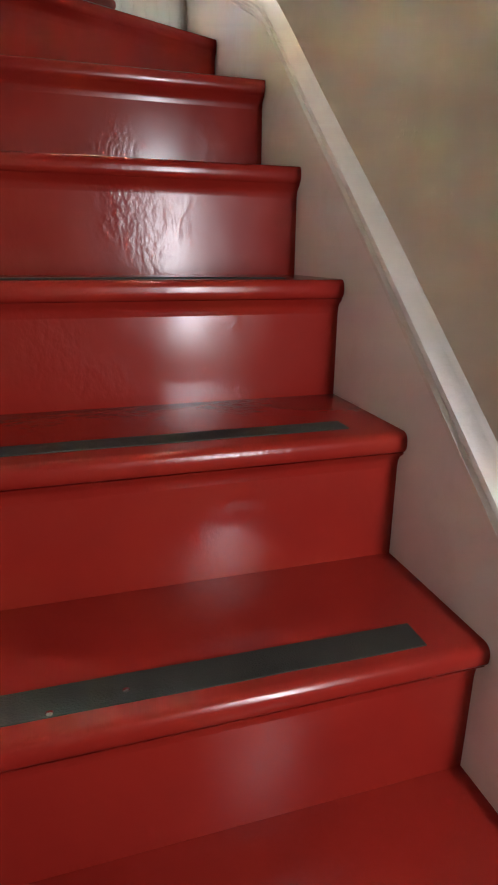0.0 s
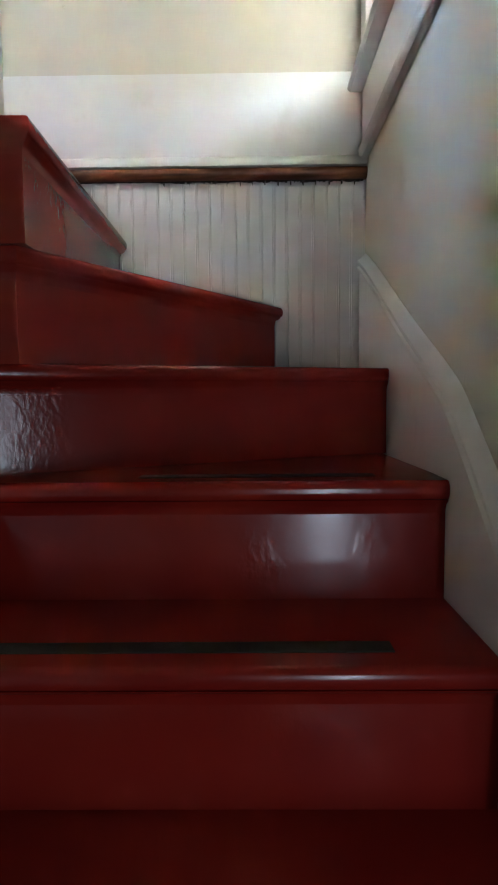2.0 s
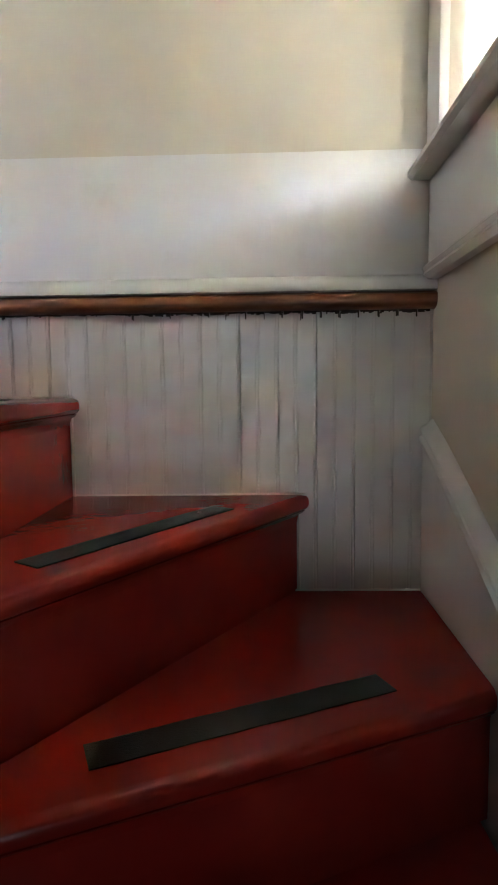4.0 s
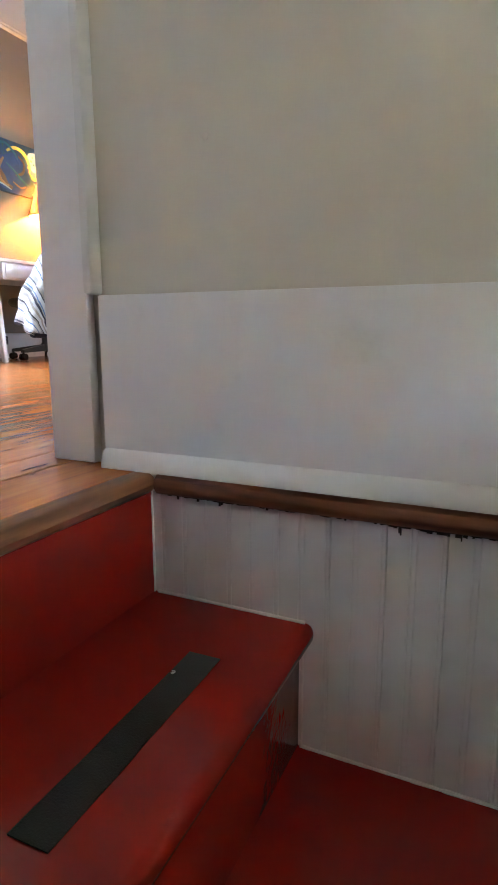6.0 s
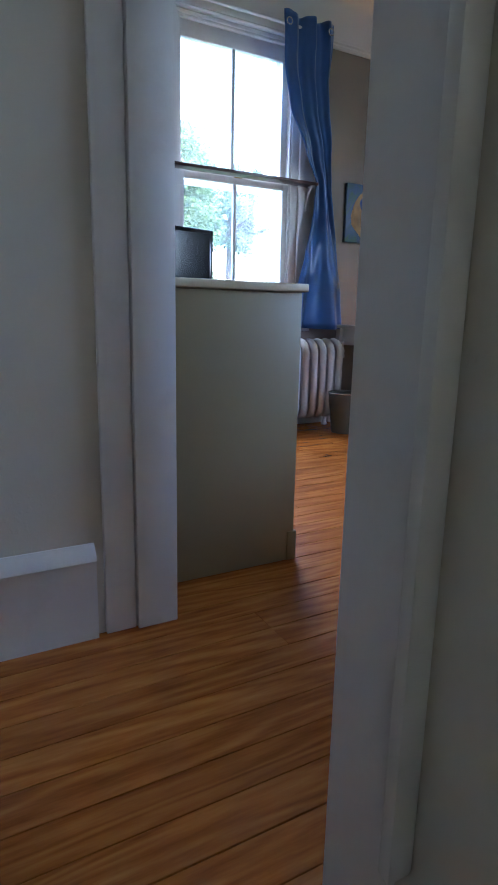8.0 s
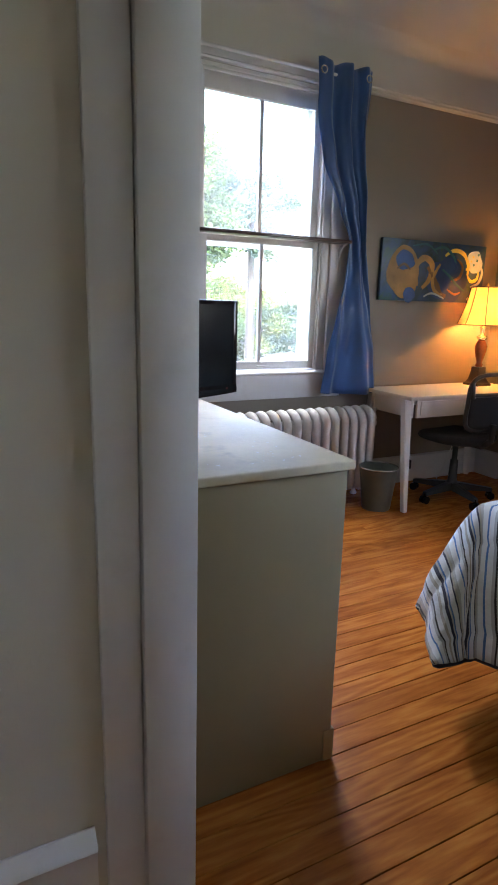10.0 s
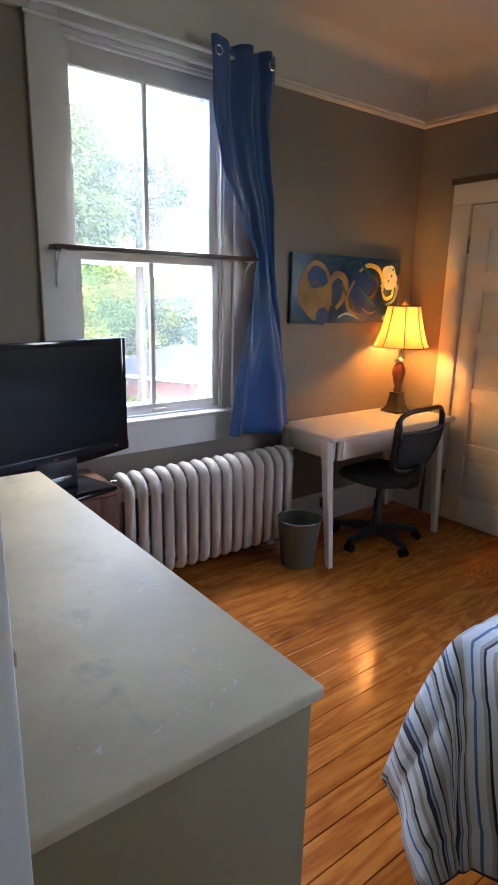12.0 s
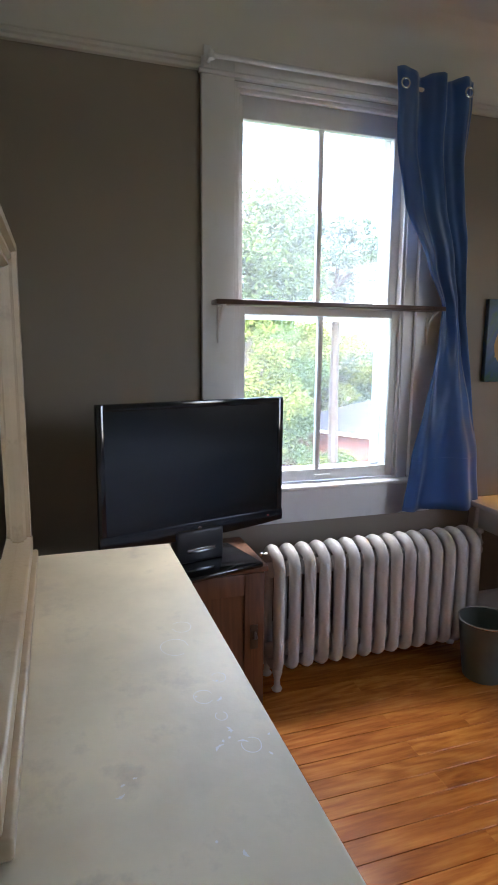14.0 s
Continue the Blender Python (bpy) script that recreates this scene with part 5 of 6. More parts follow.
bm = bmesh.new()
loop = [(math.cos(t), math.sin(t)) for t in (2 * math.pi * i / 40 for i in range(40))]
pts = []
for cx, sx in loop:
    u = math.copysign(abs(cx) ** 0.45, cx)
    v = 0.5 + 0.5 * math.copysign(abs(sx) ** 0.45, sx)
    pts.append(back_point(u, v))
for p, q in zip(pts, pts[1:] + pts[:1]):
    tube(bm, p, q, 0.014, None, 8, False)
part("back_frame", bm, BLACK, chair, smooth=True)
for p0, p1 in (((-1, 0.66), (1, 0.66)),):
    bm = bmesh.new()
    prev = None
    for i in range(11):
        p = back_point(p0[0] + (p1[0] - p0[0]) * i / 10, p0[1])
        if prev is not None:
            tube(bm, prev, p, 0.012, None, 8, False)
        prev = p
    part("lumbar_bar", bm, BLACK, chair, smooth=True)
bm = bmesh.new()
for v0, v1 in ((0.03, 0.66),):
    g = [[bm.verts.new(back_point(-0.95 + 1.9 * i / 12, v0 + (v1 - v0) * j / 8)) for i in range(13)] for j in range(9)]
    for a, b in zip(g, g[1:]):
        for i in range(12):
            bm.faces.new((a[i], a[i + 1], b[i + 1], b[i]))
mesh_ob = part("back_mesh", bm, FABRIC, chair, "black mesh fabric", smooth=True)
sol = mesh_ob.modifiers.new("thickness", "SOLIDIFY")
sol.thickness = 0.004
for s in (-1, 1):
    bm = bmesh.new()
    prev = None
    for i in range(9):
        p = back_point(s * (0.95 - 0.05 * i / 8), 0.86 - 0.26 * i / 8)
        if prev is not None:
            tube(bm, prev, p, 0.018, None, 8, False)
        prev = p
    part("back_upright", bm, BLACK, chair, smooth=True)
bm = bmesh.new()
prev = None
for p in (Vector((-0.05, 0, 0.40)), Vector((-0.20, 0, 0.405)), Vector((-0.262, 0, 0.45)), Vector((-0.272, 0, 0.56))):
    if prev is not None:
        tube(bm, prev, p, 0.020, None, 8)
    prev = p
part("back_support", bm, BLACK, chair, smooth=True)

# ---- waste bin ----
bin_ = thing("waste_bin", "grey metal waste bin beside the desk", "waste bin", at=(-3.535, 3.500, 0))
bm = bmesh.new()
lathe(bm, [(0.088, 0.0), (0.090, 0.004), (0.122, 0.275), (0.119, 0.275), (0.087, 0.008), (0.02, 0.007)], 32)
part("body", bm, BIN, bin_, smooth=False)
bm = bmesh.new()
n = 32
for i in range(n):
    t0, t1 = 2 * math.pi * i / n, 2 * math.pi * (i + 1) / n
    tube(bm, (0.122 * math.cos(t0), 0.122 * math.sin(t0), 0.276), (0.122 * math.cos(t1), 0.122 * math.sin(t1), 0.276), 0.004, None, 8, False)
part("rim", bm, CHROME, bin_, "rolled bright rim", smooth=True)

# ---- power cable on the wall by the desk ----
cable = thing("power_cable", "thin dark lamp cable hanging to a wall socket", "cable")
bm = bmesh.new()
path = [(-3.915, 4.62, 0.72), (-3.918, 4.66, 0.55), (-3.915, 4.64, 0.36), (-3.912, 4.56, 0.30), (-3.90, 4.50, 0.22), (-3.89, 4.42, 0.06), (-3.88, 4.36, 0.006)]
for p, q in zip(path, path[1:]):
    tube(bm, p, q, 0.003, None, 6)
part("cord", bm, CAP, cable)
sock = thing("wall_socket", "black adapter in a socket on the baseboard", "socket")
bm = bmesh.new()
box(bm, WW + 0.020, WW + 0.026, 4.02, 4.09, 0.135, 0.195, 0.002)
part("plate", bm, CAP, sock)
part("adapter", boxed(WW + 0.026, WW + 0.075, 4.03, 4.085, 0.11, 0.18, bevel=0.006), BLACK, sock)

# ---- painting ----
pic = thing("painting", "abstract canvas of ochre and blue swirls on dark teal", "painting")
PX, PY0, PY1, PZ0, PZ1 = WW + 0.030, 3.705, 4.655, 1.315, 1.715


def canvas_material():
    m, nt = material("canvas_ground")
    v = coords(nt)
    n1 = noise_tex(nt, v, 4.5, 4, 0.6, 1.5)
    col = ramp(nt, n1, [(0.25, (0.010, 0.018, 0.025)), (0.42, (0.016, 0.050, 0.065)), (0.55, (0.020, 0.060, 0.14)), (0.66, (0.03, 0.085, 0.05)), (0.8, (0.05, 0.04, 0.03))])
    return finish(m, nt, col, 0.4, noise_tex(nt, v, 90, 3), 0.3, 0.002)


CANVAS = canvas_material()
part("canvas", boxed(WW + 0.002, PX, PY0, PY1, PZ0, PZ1, bevel=0.003), CANVAS, pic)
OCHRE = plain("ochre_oil", (0.36, 0.205, 0.06), 0.4, vary=0.5)
BROWN = plain("umber_oil", (0.16, 0.085, 0.03), 0.4, vary=0.35)
BLUE = plain("blue_oil", (0.022, 0.065, 0.19), 0.4, vary=0.4)
YELLOW = plain("yellow_oil", (0.62, 0.44, 0.06), 0.4, vary=0.3)
PALE = plain("pale_oil", (0.42, 0.48, 0.50), 0.4, vary=0.3)
TEAL = plain("teal_oil", (0.03, 0.14, 0.17), 0.4, vary=0.4)
stroke_level = [0]


def stroke(pts, width, mat, taper=True):
    """A swept brush stroke on the canvas through (across, up) points of 0 to 1."""
    stroke_level[0] += 1
    x = PX + 0.0006 + 0.0005 * stroke_level[0]
    ps = [Vector((PY0 + (PY1 - PY0) * u, PZ0 + (PZ1 - PZ0) * v)) for u, v in pts]
    fine = []
    for i in range(len(ps) - 1):
        p0, p1, p2, p3 = ps[max(i - 1, 0)], ps[i], ps[i + 1], ps[min(i + 2, len(ps) - 1)]
        for k in range(8):
            t = k / 8
            fine.append(0.5 * ((2 * p1) + (p2 - p0) * t + (2 * p0 - 5 * p1 + 4 * p2 - p3) * t * t + (3 * p1 - p0 - 3 * p2 + p3) * t ** 3))
    fine.append(ps[-1])
    bm = bmesh.new()
    rows = []
    for i, p in enumerate(fine):
        d = (fine[min(i + 1, len(fine) - 1)] - fine[max(i - 1, 0)]).normalized()
        nr = Vector((-d.y, d.x))
        f = i / (len(fine) - 1)
        wd = width * (0.55 + 0.45 * math.sin(math.pi * min(1, max(0, f)))) if taper else width
        wd *= 1 + 0.18 * noise.noise((p.x * 30, p.y * 30, stroke_level[0]))
        rows.append([bm.verts.new((x, *(p + nr * wd / 2))), bm.verts.new((x + 0.0012, *p)), bm.verts.new((x, *(p - nr * wd / 2)))])
    for a, b in zip(rows, rows[1:]):
        for k in range(2):
            bm.faces.new((a[k], a[k + 1], b[k + 1], b[k]))
    part("brush_stroke", bm, mat, pic)


def blob(cu, cv, ru, rv, mat, seed):
    stroke_level[0] += 1
    x = PX + 0.0006 + 0.0005 * stroke_level[0]
    bm = bmesh.new()
    n = 28
    vs = []
    for i in range(n):
        t = 2 * math.pi * i / n
        k = 1 + 0.25 * noise.noise((math.cos(t) * 1.5, math.sin(t) * 1.5, seed))
        vs.append(bm.verts.new((x, PY0 + (PY1 - PY0) * (cu + ru * k * math.cos(t)), PZ0 + (PZ1 - PZ0) * (cv + rv * k * math.sin(t)))))
    bm.faces.new(vs)
    part("paint_patch", bm, mat, pic)


blob(0.62, 0.40, 0.22, 0.36, BLUE, 3.1)
blob(0.20, 0.45, 0.15, 0.40, OCHRE, 1.2)
blob(0.21, 0.68, 0.095, 0.16, BLUE, 8.3)
blob(0.27, 0.10, 0.06, 0.12, BLUE, 5.5)
stroke([(0.06, 0.30), (0.08, 0.62), (0.17, 0.86), (0.27, 0.80), (0.31, 0.62)], 0.030, OCHRE)
stroke([(0.14, 0.52), (0.20, 0.60), (0.26, 0.52)], 0.018, BROWN)
blob(0.88, 0.70, 0.08, 0.20, PALE, 4.4)
stroke([(0.33, 0.25), (0.31, 0.55), (0.38, 0.72), (0.46, 0.62), (0.44, 0.36), (0.38, 0.22)], 0.045, OCHRE)
stroke([(0.42, 0.58), (0.52, 0.30), (0.56, 0.14), (0.62, 0.10)], 0.042, BROWN)
stroke([(0.54, 0.64), (0.48, 0.40), (0.50, 0.20), (0.58, 0.12)], 0.030, OCHRE)
stroke([(0.58, 0.78), (0.66, 0.88), (0.76, 0.84), (0.82, 0.66), (0.82, 0.48)], 0.030, YELLOW)
stroke([(0.82, 0.48), (0.86, 0.38), (0.92, 0.42), (0.93, 0.55)], 0.024, YELLOW)
stroke([(0.92, 0.70), (0.97, 0.55), (0.94, 0.35), (0.86, 0.28)], 0.022, PALE)
stroke([(0.46, 0.86), (0.56, 0.92), (0.66, 0.78), (0.70, 0.60)], 0.020, TEAL)
stroke([(0.70, 0.74), (0.76, 0.62), (0.74, 0.44), (0.66, 0.36)], 0.024, BROWN)
stroke([(0.40, 0.08), (0.48, 0.14), (0.60, 0.06)], 0.014, PALE)
stroke([(0.90, 0.16), (0.84, 0.06), (0.92, 0.05)], 0.016, PALE)
stroke([(0.56, 0.55), (0.64, 0.44), (0.72, 0.30), (0.80, 0.20)], 0.020, TEAL)
stroke([(0.26, 0.90), (0.40, 0.94), (0.50, 0.80)], 0.014, TEAL)
stroke([(0.62, 0.22), (0.70, 0.14), (0.76, 0.18)], 0.016, OCHRE)
stroke([(0.66, 0.70), (0.70, 0.58), (0.64, 0.48)], 0.022, BLUE)
for u, v in ((0.86, 0.80), (0.90, 0.74), (0.87, 0.66), (0.91, 0.84), (0.84, 0.72), (0.80, 0.58)):
    blob(u, v, 0.010, 0.022, YELLOW if u < 0.87 else TEAL, u * 9)

# ---- panelled door ----
pd = thing("panel_door", "closed cream five-panel door in the bedroom wall", "door", kind="structure")
PDX0, PDX1, PDZ = -3.505, -2.745, 2.030
body = boxed(PDX0, PDX0 + 0.13, 4.795, 4.8195, 0.012, PDZ, bevel=0.002)
box(body, PDX1 - 0.13, PDX1, 4.795, 4.8195, 0.012, PDZ, 0.002)
PZS = [(0.189, 0.473), (0.556, 0.829), (0.919, 1.179), (1.277, 1.526), (1.637, 1.887)]
edges_z = [0.012] + [z for p in PZS for z in p] + [PDZ]
for i in range(0, len(edges_z), 2):
    box(body, PDX0 + 0.129, PDX1 - 0.129, 4.7955, 4.8195, edges_z[i], edges_z[i + 1], 0.002)
leaf = part("door_leaf", body, DOORP, pd)
for z0, z1 in PZS:
    bm = bmesh.new()
    box(bm, PDX0 + 0.128, PDX1 - 0.128, 4.811, 4.8195, z0 - 0.001, z1 + 0.001)
    box(bm, PDX0 + 0.16, PDX1 - 0.16, 4.804, 4.812, z0 + 0.03, z1 - 0.03, 0.004)
    part("panel", bm, DOORP, leaf)
for z in (0.30, 1.80):
    part("hinge", boxed(PDX0 - 0.010, PDX0 + 0.004, 4.786, 4.796, z - 0.05, z + 0.05, bevel=0.003), BRASS, leaf, "worn brass hinge")
bm = bmesh.new()
lathe(bm, [(0.026, 0), (0.026, 0.006), (0.010, 0.010), (0.010, 0.035), (0.024, 0.045), (0.026, 0.058), (0.012, 0.068)], 18)
bmesh.ops.rotate(bm, matrix=Matrix.Rotation(radians(90), 3, "X"), verts=bm.verts)
part("door_knob", bm, BRASS, leaf, "brass door knob", smooth=True, offset=(PDX1 - 0.065, 4.795, 0.95))
for x0, x1, z0, z1 in ((PDX0 - 0.140, PDX0 - 0.008, 0.001, PDZ + 0.008), (PDX1 + 0.008, PDX1 + 0.140, 0.001, PDZ + 0.008), (PDX0 - 0.140, PDX1 + 0.140, PDZ + 0.010, PDZ + 0.130)):
    part("casing", boxed(x0, x1, 4.783, 4.8195, z0, z1, bevel=0.004), DOORP, pd)
# dark strip in place of the shadow on the wall above the casing
part("casing_shadow_strip", boxed(PDX0 - 0.155, PDX1 + 0.155, 4.772, 4.8195, PDZ + 0.132, PDZ + 0.165, bevel=0.004), BRONZE, pd, "dark strip standing in for the shaded wall over the casing")

# ---- bed ----
bed = thing("bed", "bed with a striped quilt hanging over its foot corner", "bed")
BX0, BX1, BY0, BY1, BZ = -2.03, -0.55, 2.70, 4.62, 0.605
part("mattress", boxed(BX0 + 0.03, BX1 - 0.03, BY0 + 0.04, BY1, 0.30, BZ - 0.035, bevel=0.05, seg=4), DESK, bed, "white mattress")
part("bed_frame", boxed(BX0 + 0.05, BX1 - 0.05, BY0 + 0.07, BY1 + 0.02, 0.16, 0.30, bevel=0.01), STAIN, bed, "dark wooden bed frame")
for x in (BX0 + 0.10, BX1 - 0.10):
    for y in (BY0 + 0.12, BY1 - 0.06):
        part("leg", boxed(x - 0.03, x + 0.03, y - 0.03, y + 0.03, 0.0005, 0.16, bevel=0.004), STAIN, bed)
part("headboard", boxed(BX0, BX1, BY1 + 0.02, BY1 + 0.06, 0.10, 1.15, bevel=0.012, seg=3), STAIN, bed, "dark wooden headboard")


def quilt_mesh():
    """A quilt laid over the bed; the cloth beyond an edge hangs, and at the foot corner it swings out in a fold."""
    bm = bmesh.new()
    uvl = bm.loops.layers.uv.new("UVMap")
    DROP = 0.42
    W, L = BX1 - BX0, BY1 - BY0
    side_hang, foot_hang = Vector((-0.07, 0, -0.38)), Vector((0, -0.13, -0.39))
    side_end, foot_end, tip = Vector((-0.03, -0.22, -0.35)), Vector((0.21, -0.20, -0.39)), Vector((0.18, -0.33, -0.405))
    nu, nv = 130, 110
    grid = []
    for j in range(nv + 1):
        t = -DROP + (L + DROP) * j / nv
        row = []
        for i in range(nu + 1):
            s = -DROP + (W + 2 * DROP) * i / nu
            a = max(0.0, -s, s - W) / DROP
            b = max(0.0, -t) / DROP
            far = s > W
            base = Vector((BX0 + min(max(s, 0), W), BY0 + max(t, 0), BZ))
            near_t = math.exp(-(max(t, 0) / 0.22) ** 2)
            near_s = math.exp(-(min(max(s, 0), W) / 0.35) ** 2)
            A = side_hang.lerp(side_end, near_t)
            B = foot_hang.lerp(foot_end, near_s)
            if far:
                A = Vector((0.07, -0.05 * near_t, -0.38))
                C = Vector((0.14, -0.20, -0.40))
            else:
                C = tip
            off = A * (a * (1 - b)) + B * (b * (1 - a)) + C * (a * b)
            m = max(a, b)
            # rounded over the mattress edge
            if m > 0:
                soft = m ** 1.25 / m
                off = Vector((off.x * m ** -0.15, off.y * m ** -0.15, off.z * soft))
            p = base + off
            fold = min(1.0, m * 1.6)
            if b > 0:
                p.y -= 0.016 * fold * math.sin(s * 19 + 0.5 + 2 * b) + 0.008 * fold * noise.noise((s * 14, b * 4, 2.0))
            if a > 0 and b < 0.5:
                p.x -= 0.010 * fold * math.sin(t * 17 + 1.0)
            p.z += 0.012 * noise.noise((s * 3, t * 3, 1.0)) + 0.012 * noise.noise((s * 9, t * 4.2, 4.0)) * (1 - m * 0.6)
            seam = math.exp(-(((t * 4.2 + 0.15 * noise.noise((s * 2, 0, 0))) % 1.0 - 0.5) / 0.05) ** 2)
            p.z -= 0.007 * seam * (1 - m)
            if b > 0:
                p.y += 0.006 * seam
            row.append((bm.verts.new(p), s, t))
        grid.append(row)
    for a, b in zip(grid, grid[1:]):
        for i in range(nu):
            q = (a[i], a[i + 1], b[i + 1], b[i])
            f = bm.faces.new([v[0] for v in q])
            for lp, v in zip(f.loops, q):
                lp[uvl].uv = (v[1], v[2])
    return bm


quilt = tagged(part("quilt", quilt_mesh(), QUILT, None, smooth=True), "quilted bedspread in white, blue, black and grey stripes", "bedspread")
qs = quilt.modifiers.new("thickness", "SOLIDIFY")
qs.thickness, qs.offset = 0.014, 1.0
QN = 131
for edge in (range(QN), range(0, QN * 111, QN)):
    pts = [quilt.data.vertices[k].co.copy() for k in edge]
    bm = bmesh.new()
    ring = []
    for k, p in enumerate(pts):
        d = (pts[min(k + 1, len(pts) - 1)] - pts[max(k - 1, 0)]).normalized()
        u = d.orthogonal().normalized()
        w = d.cross(u)
        ring.append([bm.verts.new(p + 0.011 * (math.cos(a) * u + math.sin(a) * w)) for a in (0, 1.047, 2.094, 3.142, 4.189, 5.236)])
    for ra, rb in zip(ring, ring[1:]):
        off = min(range(6), key=lambda o: sum((ra[i].co - rb[(i + o) % 6].co).length for i in range(6)))
        for i in range(6):
            bm.faces.new((ra[i], ra[(i + 1) % 6], rb[(i + 1 + off) % 6], rb[(i + off) % 6]))
    part("hem_binding", bm, HEMB, quilt, "navy bound edge", smooth=True)

# ---- outside the window ----
GZ = -4.2
bm = bmesh.new()
v = [bm.verts.new(p) for p in ((-900, -900, GZ), (900, -900, GZ), (900, 900, GZ), (-900, 900, GZ))]
bm.faces.new(v)
structure("ground", bm, GRASS, "green lawn and far ground below the window", "ground")


def crown(rng, centres, count, size, mat, name, parent, label=""):
    """Many small leaves scattered through uneven clumps."""
    vs, fs = [], []
    for _ in range(count):
        cx, cy, cz, r = rng.choice(centres)
        p = Vector((rng.gauss(0, 1), rng.gauss(0, 1), rng.gauss(0, 1))).normalized() * r * rng.uniform(0.35, 1.0) ** 0.6
        p = Vector((cx + p.x, cy + p.y, cz + p.z * 0.8))
        d = Vector((rng.uniform(-1, 1), rng.uniform(-1, 1), rng.uniform(-0.7, 0.4))).normalized()
        s = d.orthogonal().normalized()
        s.rotate(Matrix.Rotation(rng.uniform(0, 6.28), 3, d))
        k = size * rng.uniform(0.6, 1.3)
        i = len(vs)
        vs += [tuple(p), tuple(p + d * k * 0.5 + s * k * 0.28), tuple(p + d * k), tuple(p + d * k * 0.5 - s * k * 0.28)]
        fs.append((i, i + 1, i + 2, i + 3))
    me = bpy.data.meshes.new(name)
    me.from_pydata(vs, [], fs)
    me.materials.append(mat)
    ob = new(name, me)
    ob.parent = parent
    if label:
        ob["label"] = label
    return ob


def tree(x, y, centre, radii, clumps, seed, mat, label, leaves=9000, size=0.15):
    """A tapered trunk, a limb to every clump and a crown of small leaves with gaps."""
    rng = random.Random(seed)
    t = thing("tree", label, "tree", at=(0, 0, 0))
    cs = []
    for _ in range(clumps):
        d = Vector((rng.gauss(0, 1), rng.gauss(0, 1), rng.gauss(0, 1))).normalized() * rng.uniform(0.25, 1.0) ** 0.5
        cs.append((centre[0] + d.x * radii[0], centre[1] + d.y * radii[1], centre[2] + d.z * radii[2], min(radii) * rng.uniform(0.26, 0.44)))
    bm = bmesh.new()
    foot, fork = Vector((x, y, GZ)), Vector((centre[0], centre[1], centre[2] - radii[2] * 0.7))
    top = Vector((centre[0], centre[1], centre[2] + radii[2] * 0.6))
    r = 0.05 + 0.018 * (centre[2] - GZ)
    mid = foot.lerp(fork, 0.5) + Vector((0.06, -0.08, 0))
    for p, q, a, b in ((foot, mid, r, r * 0.85), (mid, fork, r * 0.85, r * 0.7), (fork, top, r * 0.7, r * 0.2)):
        tube(bm, p, q, a, b, 8, False)
    for cx, cy, cz, cr in cs:
        q = Vector((cx, cy, cz))
        k = min(0.9, max(0.0, (cz - fork.z) / (top.z - fork.z) - 0.25))
        p = fork.lerp(top, k)
        h = p.lerp(q, 0.5) + Vector((rng.uniform(-0.1, 0.1), rng.uniform(-0.1, 0.1), 0.15 * cr))
        tube(bm, p, h, r * 0.30, r * 0.18, 6, False)
        tube(bm, h, q, r * 0.18, r * 0.06, 6, False)
    part("trunk", bm, BARK, t)
    crown(rng, cs, leaves, size, mat, "crown", t)
    return t


tree(-18.2, 7.2, (-18.2, 7.2, 4.1), (2.0, 1.9, 2.6), 80, 3, LEAF, "tall leafy green tree beyond the garden", 30000, 0.15)
tree(-20.0, 11.0, (-20.0, 10.9, 4.3), (1.5, 1.5, 1.5), 42, 14, LEAF_BLUE, "bluish green tree beyond the garden", 15000, 0.15)
tree(-14.4, 5.9, (-14.4, 6.2, 0.3), (1.3, 1.2, 1.6), 34, 8, LEAF_YELLOW, "young tree with yellow-green leaves near the window", 8000, 0.10)
tree(-28.0, 14.5, (-28.0, 14.5, 0.2), (2.2, 3.0, 2.6), 60, 21, LEAF_YELLOW, "bright green tree behind the brick house", 20000, 0.17)
tree(-24.0, 9.5, (-24.0, 9.4, -0.6), (2.2, 2.6, 3.0), 70, 27, LEAF, "wide green tree behind the garden", 24000, 0.17)
tree(-27.0, 18.0, (-27.0, 18.0, 0.0), (2.2, 3.0, 2.6), 60, 28, LEAF_BLUE, "wide bluish tree behind the brick house", 20000, 0.17)
tree(-30.0, 12.0, (-30.0, 12.0, 0.4), (2.4, 4.0, 2.6), 70, 29, LEAF, "broad green tree closing the far garden", 24000, 0.19)
for x, y, r, s, mt in ((-13.0, 5.4, 1.0, 31, LEAF), (-13.2, 7.2, 0.9, 32, LEAF_YELLOW), (-20.5, 11.3, 1.1, 33, LEAF), (-19.8, 9.6, 1.0, 36, LEAF_YELLOW), (-25.0, 5.0, 3.0, 35, LEAF)):
    rng = random.Random(s)
    b = thing("shrub", "dense green garden shrub", "shrub", group="garden shrubs")
    crown(rng, [(x + rng.uniform(-r, r), y + rng.uniform(-r, r), GZ + r * rng.uniform(0.4, 1.5), r * 0.6) for _ in range(12)], 5000, 0.09 + 0.03 * r, mt, "foliage", b)
    bm = bmesh.new()
    for _ in range(5):
        tube(bm, (x, y, GZ), (x + rng.uniform(-r, r) * 0.7, y + rng.uniform(-r, r) * 0.7, GZ + r), 0.04, 0.015, 6, False)
    part("stems", bm, BARK, b)


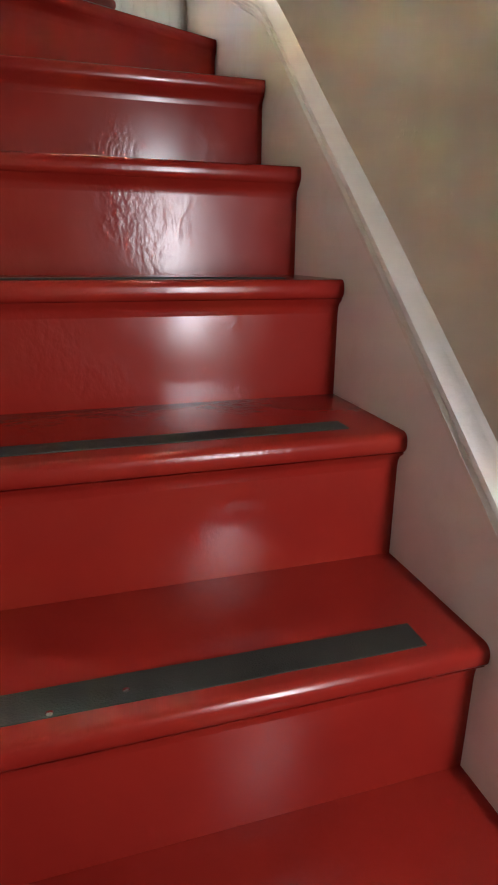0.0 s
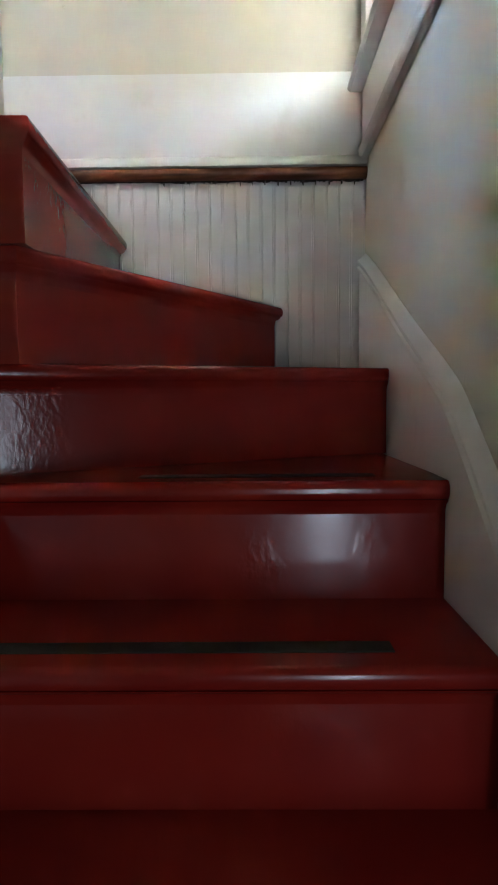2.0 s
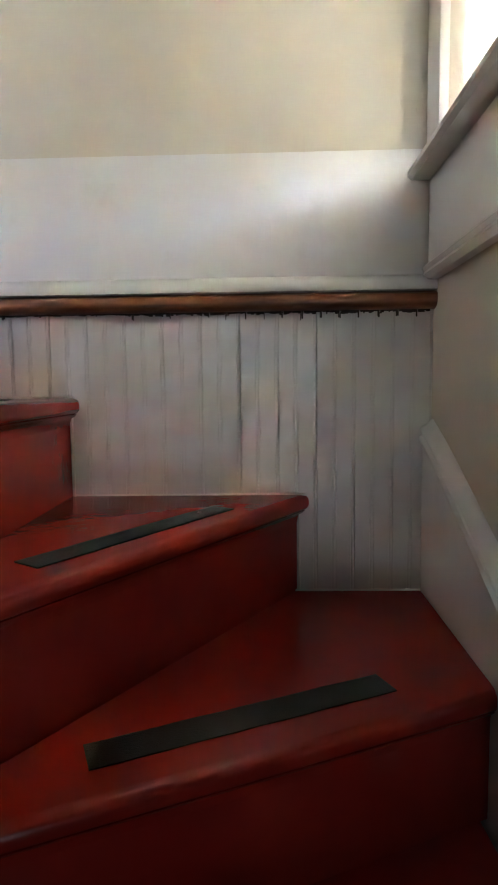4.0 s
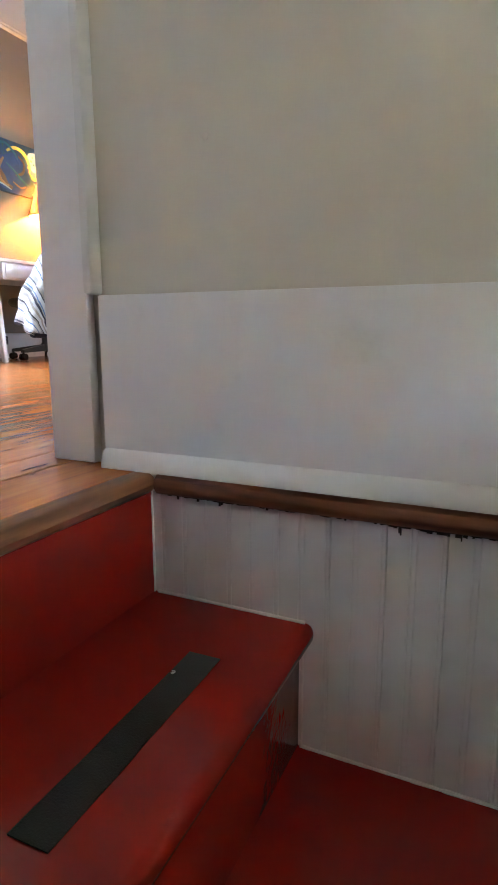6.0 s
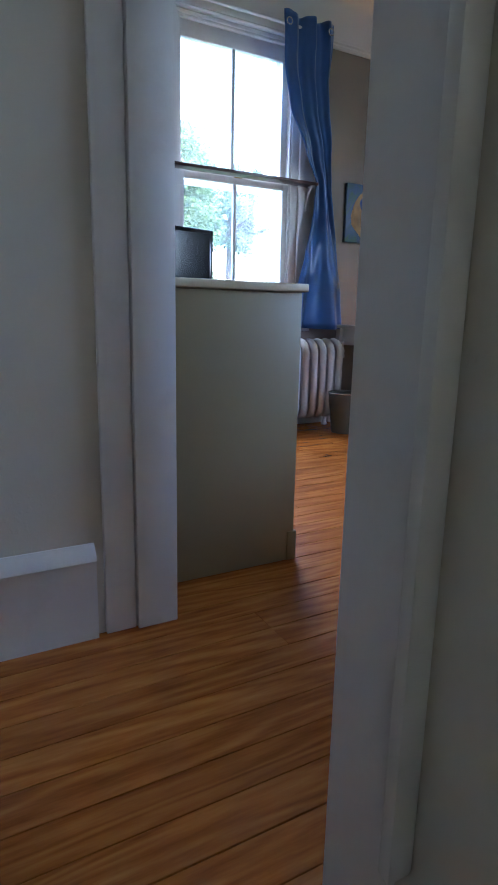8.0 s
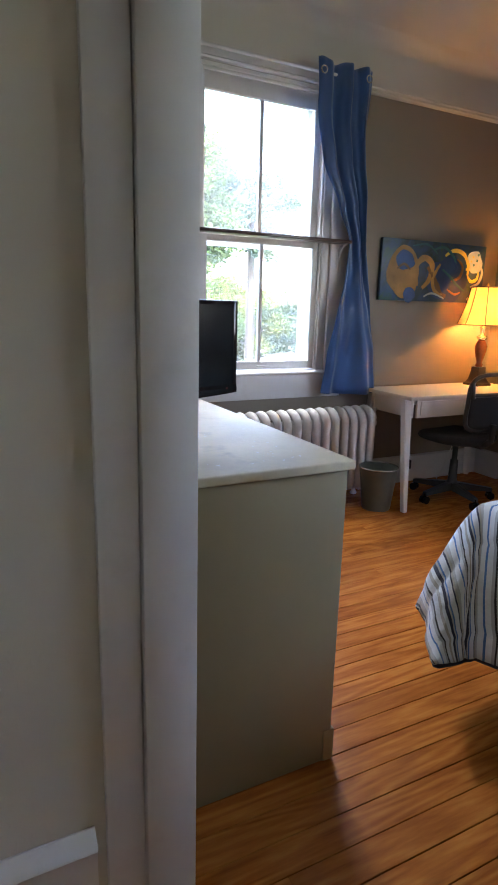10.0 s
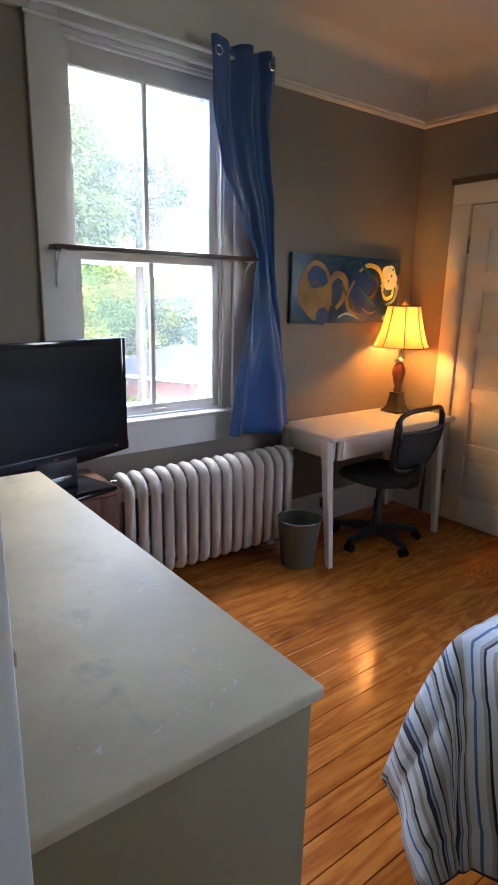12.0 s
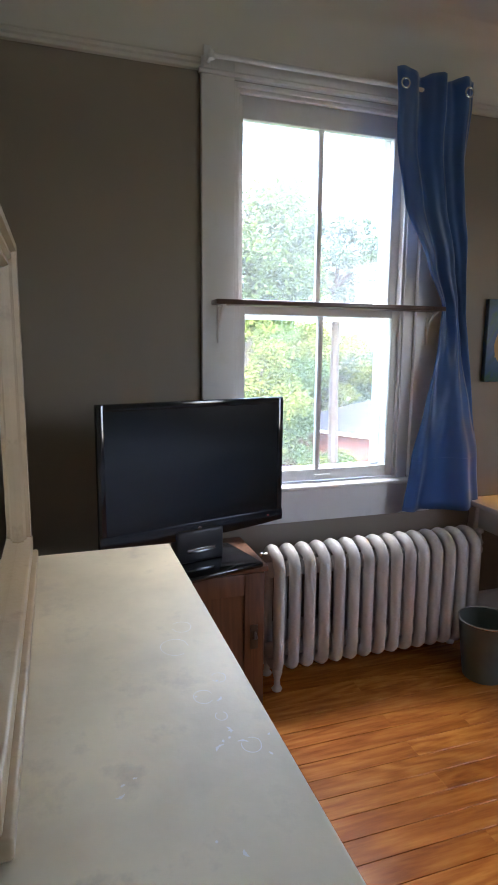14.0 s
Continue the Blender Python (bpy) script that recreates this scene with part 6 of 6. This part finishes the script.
def house(x, y, w, d, eave, peak, rz, label, wall_mat):
    h = thing("house", label, "house", at=(x, y, GZ), rz=rz)
    part("wall", boxed(-d / 2, d / 2, -w / 2, w / 2, 0, eave), wall_mat, h)
    bm = bmesh.new()
    e = 0.35
    base = [(-d / 2 - e, -w / 2 - e, eave), (d / 2 + e, -w / 2 - e, eave), (d / 2 + e, w / 2 + e, eave), (-d / 2 - e, w / 2 + e, eave)]
    vb = [bm.verts.new(p) for p in base]
    vt = [bm.verts.new((0, -w / 2 + d / 2, peak)), bm.verts.new((0, w / 2 - d / 2, peak))]
    for f in ((vb[0], vb[1], vt[0]), (vb[1], vb[2], vt[1], vt[0]), (vb[2], vb[3], vt[1]), (vb[3], vb[0], vt[0], vt[1]), vb[::-1]):
        bm.faces.new(f)
    rf = part("roof", bm, ROOF, h)
    bm = bmesh.new()
    for a in (((-d / 2 - e, -w / 2 - e), (d / 2 + e, -w / 2 - e)), ((d / 2 + e, -w / 2 - e), (d / 2 + e, w / 2 + e))):
        tube(bm, (*a[0], eave - 0.04), (*a[1], eave - 0.04), 0.07, None, 6)
    part("gutter", bm, SIDING, rf, "white gutter")
    for k in (-0.28, 0.02, 0.30):
        wn_ = part("window", boxed(d / 2 - 0.01, d / 2 + 0.05, k * w - 0.45, k * w + 0.45, 0.9, 2.0), SIDING, h)
        for a in (-0.2, 0.2):
            part("pane", boxed(d / 2 + 0.045, d / 2 + 0.06, k * w + a - 0.17, k * w + a + 0.17, 0.98, 1.92), DARKGLASS, wn_)
    return h


house(-24.8, 15.2, 6.6, 5.0, 2.35, 3.35, 28, "low brick house with a grey hipped roof", BRICK)
house(-46.0, 30.0, 14.0, 8.0, 5.2, 7.6, 20, "far pale house among trees", SIDING)

# ---- floor boards ----
rng = random.Random(5)
PITCH = 0.0862


def board_mesh(length):
    bm = bmesh.new()
    w = PITCH / 2 - 0.0014
    prof = [(-w, -0.022), (w, -0.022), (w, -0.0008), (w - 0.0008, 0.0), (-w + 0.0008, 0.0), (-w, -0.0008)]
    a = [bm.verts.new((x, 0.0005, z)) for x, z in prof]
    b = [bm.verts.new((x, length - 0.0005, z)) for x, z in prof]
    for i in range(6):
        j = (i + 1) % 6
        bm.faces.new((a[i], a[j], b[j], b[i]))
    bm.faces.new(a[::-1])
    bm.faces.new(b)
    bmesh.ops.recalc_face_normals(bm, faces=bm.faces)
    me = bpy.data.meshes.new("floor_board")
    bm.to_mesh(me)
    bm.free()
    me.materials.append(PINE)
    return me


LENGTHS = {round(l, 1): board_mesh(l) for l in (1.2, 1.8, 2.4, 2.7, 3.0, 3.6)}
x = -3.935 + PITCH / 2
while x < 0.58:
    y = 0.505 if x < -0.66 else NW0 + 0.165
    end = 4.815
    first_piece = True
    while y < end - 0.02:
        l = rng.choice((2.4, 2.7, 3.0, 3.6))
        if first_piece:
            l = rng.choice((1.2, 1.8, 2.4, 2.7, 3.0, 3.6))
            first_piece = False
        ob = new("floor_board", LENGTHS[l])
        ob.parent = floor
        rest = end - y
        k = min(1.0, rest / l)
        ob.location = (x, y, rng.uniform(-0.0006, 0.0002))
        ob.scale = (1, k, 1)
        y += l * k
    x += PITCH
# last boards and nosing at the head of the stairs
bm = bmesh.new()
prism(bm, [(-0.662, 0.506), (-0.600, 0.506), (-0.600, 1.320), (-0.662, 1.320)], -0.022, 0.0)
part("floor_board", bm, PINE, floor)
bm = bmesh.new()
sweep(bm, [(-0.602, 0.506, 0.0), (-0.602, 1.316, 0.0)], [(0.0, -0.034), (0.024, -0.034), (0.033, -0.028), (0.037, -0.018), (0.033, -0.007), (0.024, -0.001), (0.0, 0.0)], (1, 0, 0))
part("landing_nosing", bm, NOSING, floor, "worn rounded pine nosing at the stair head")
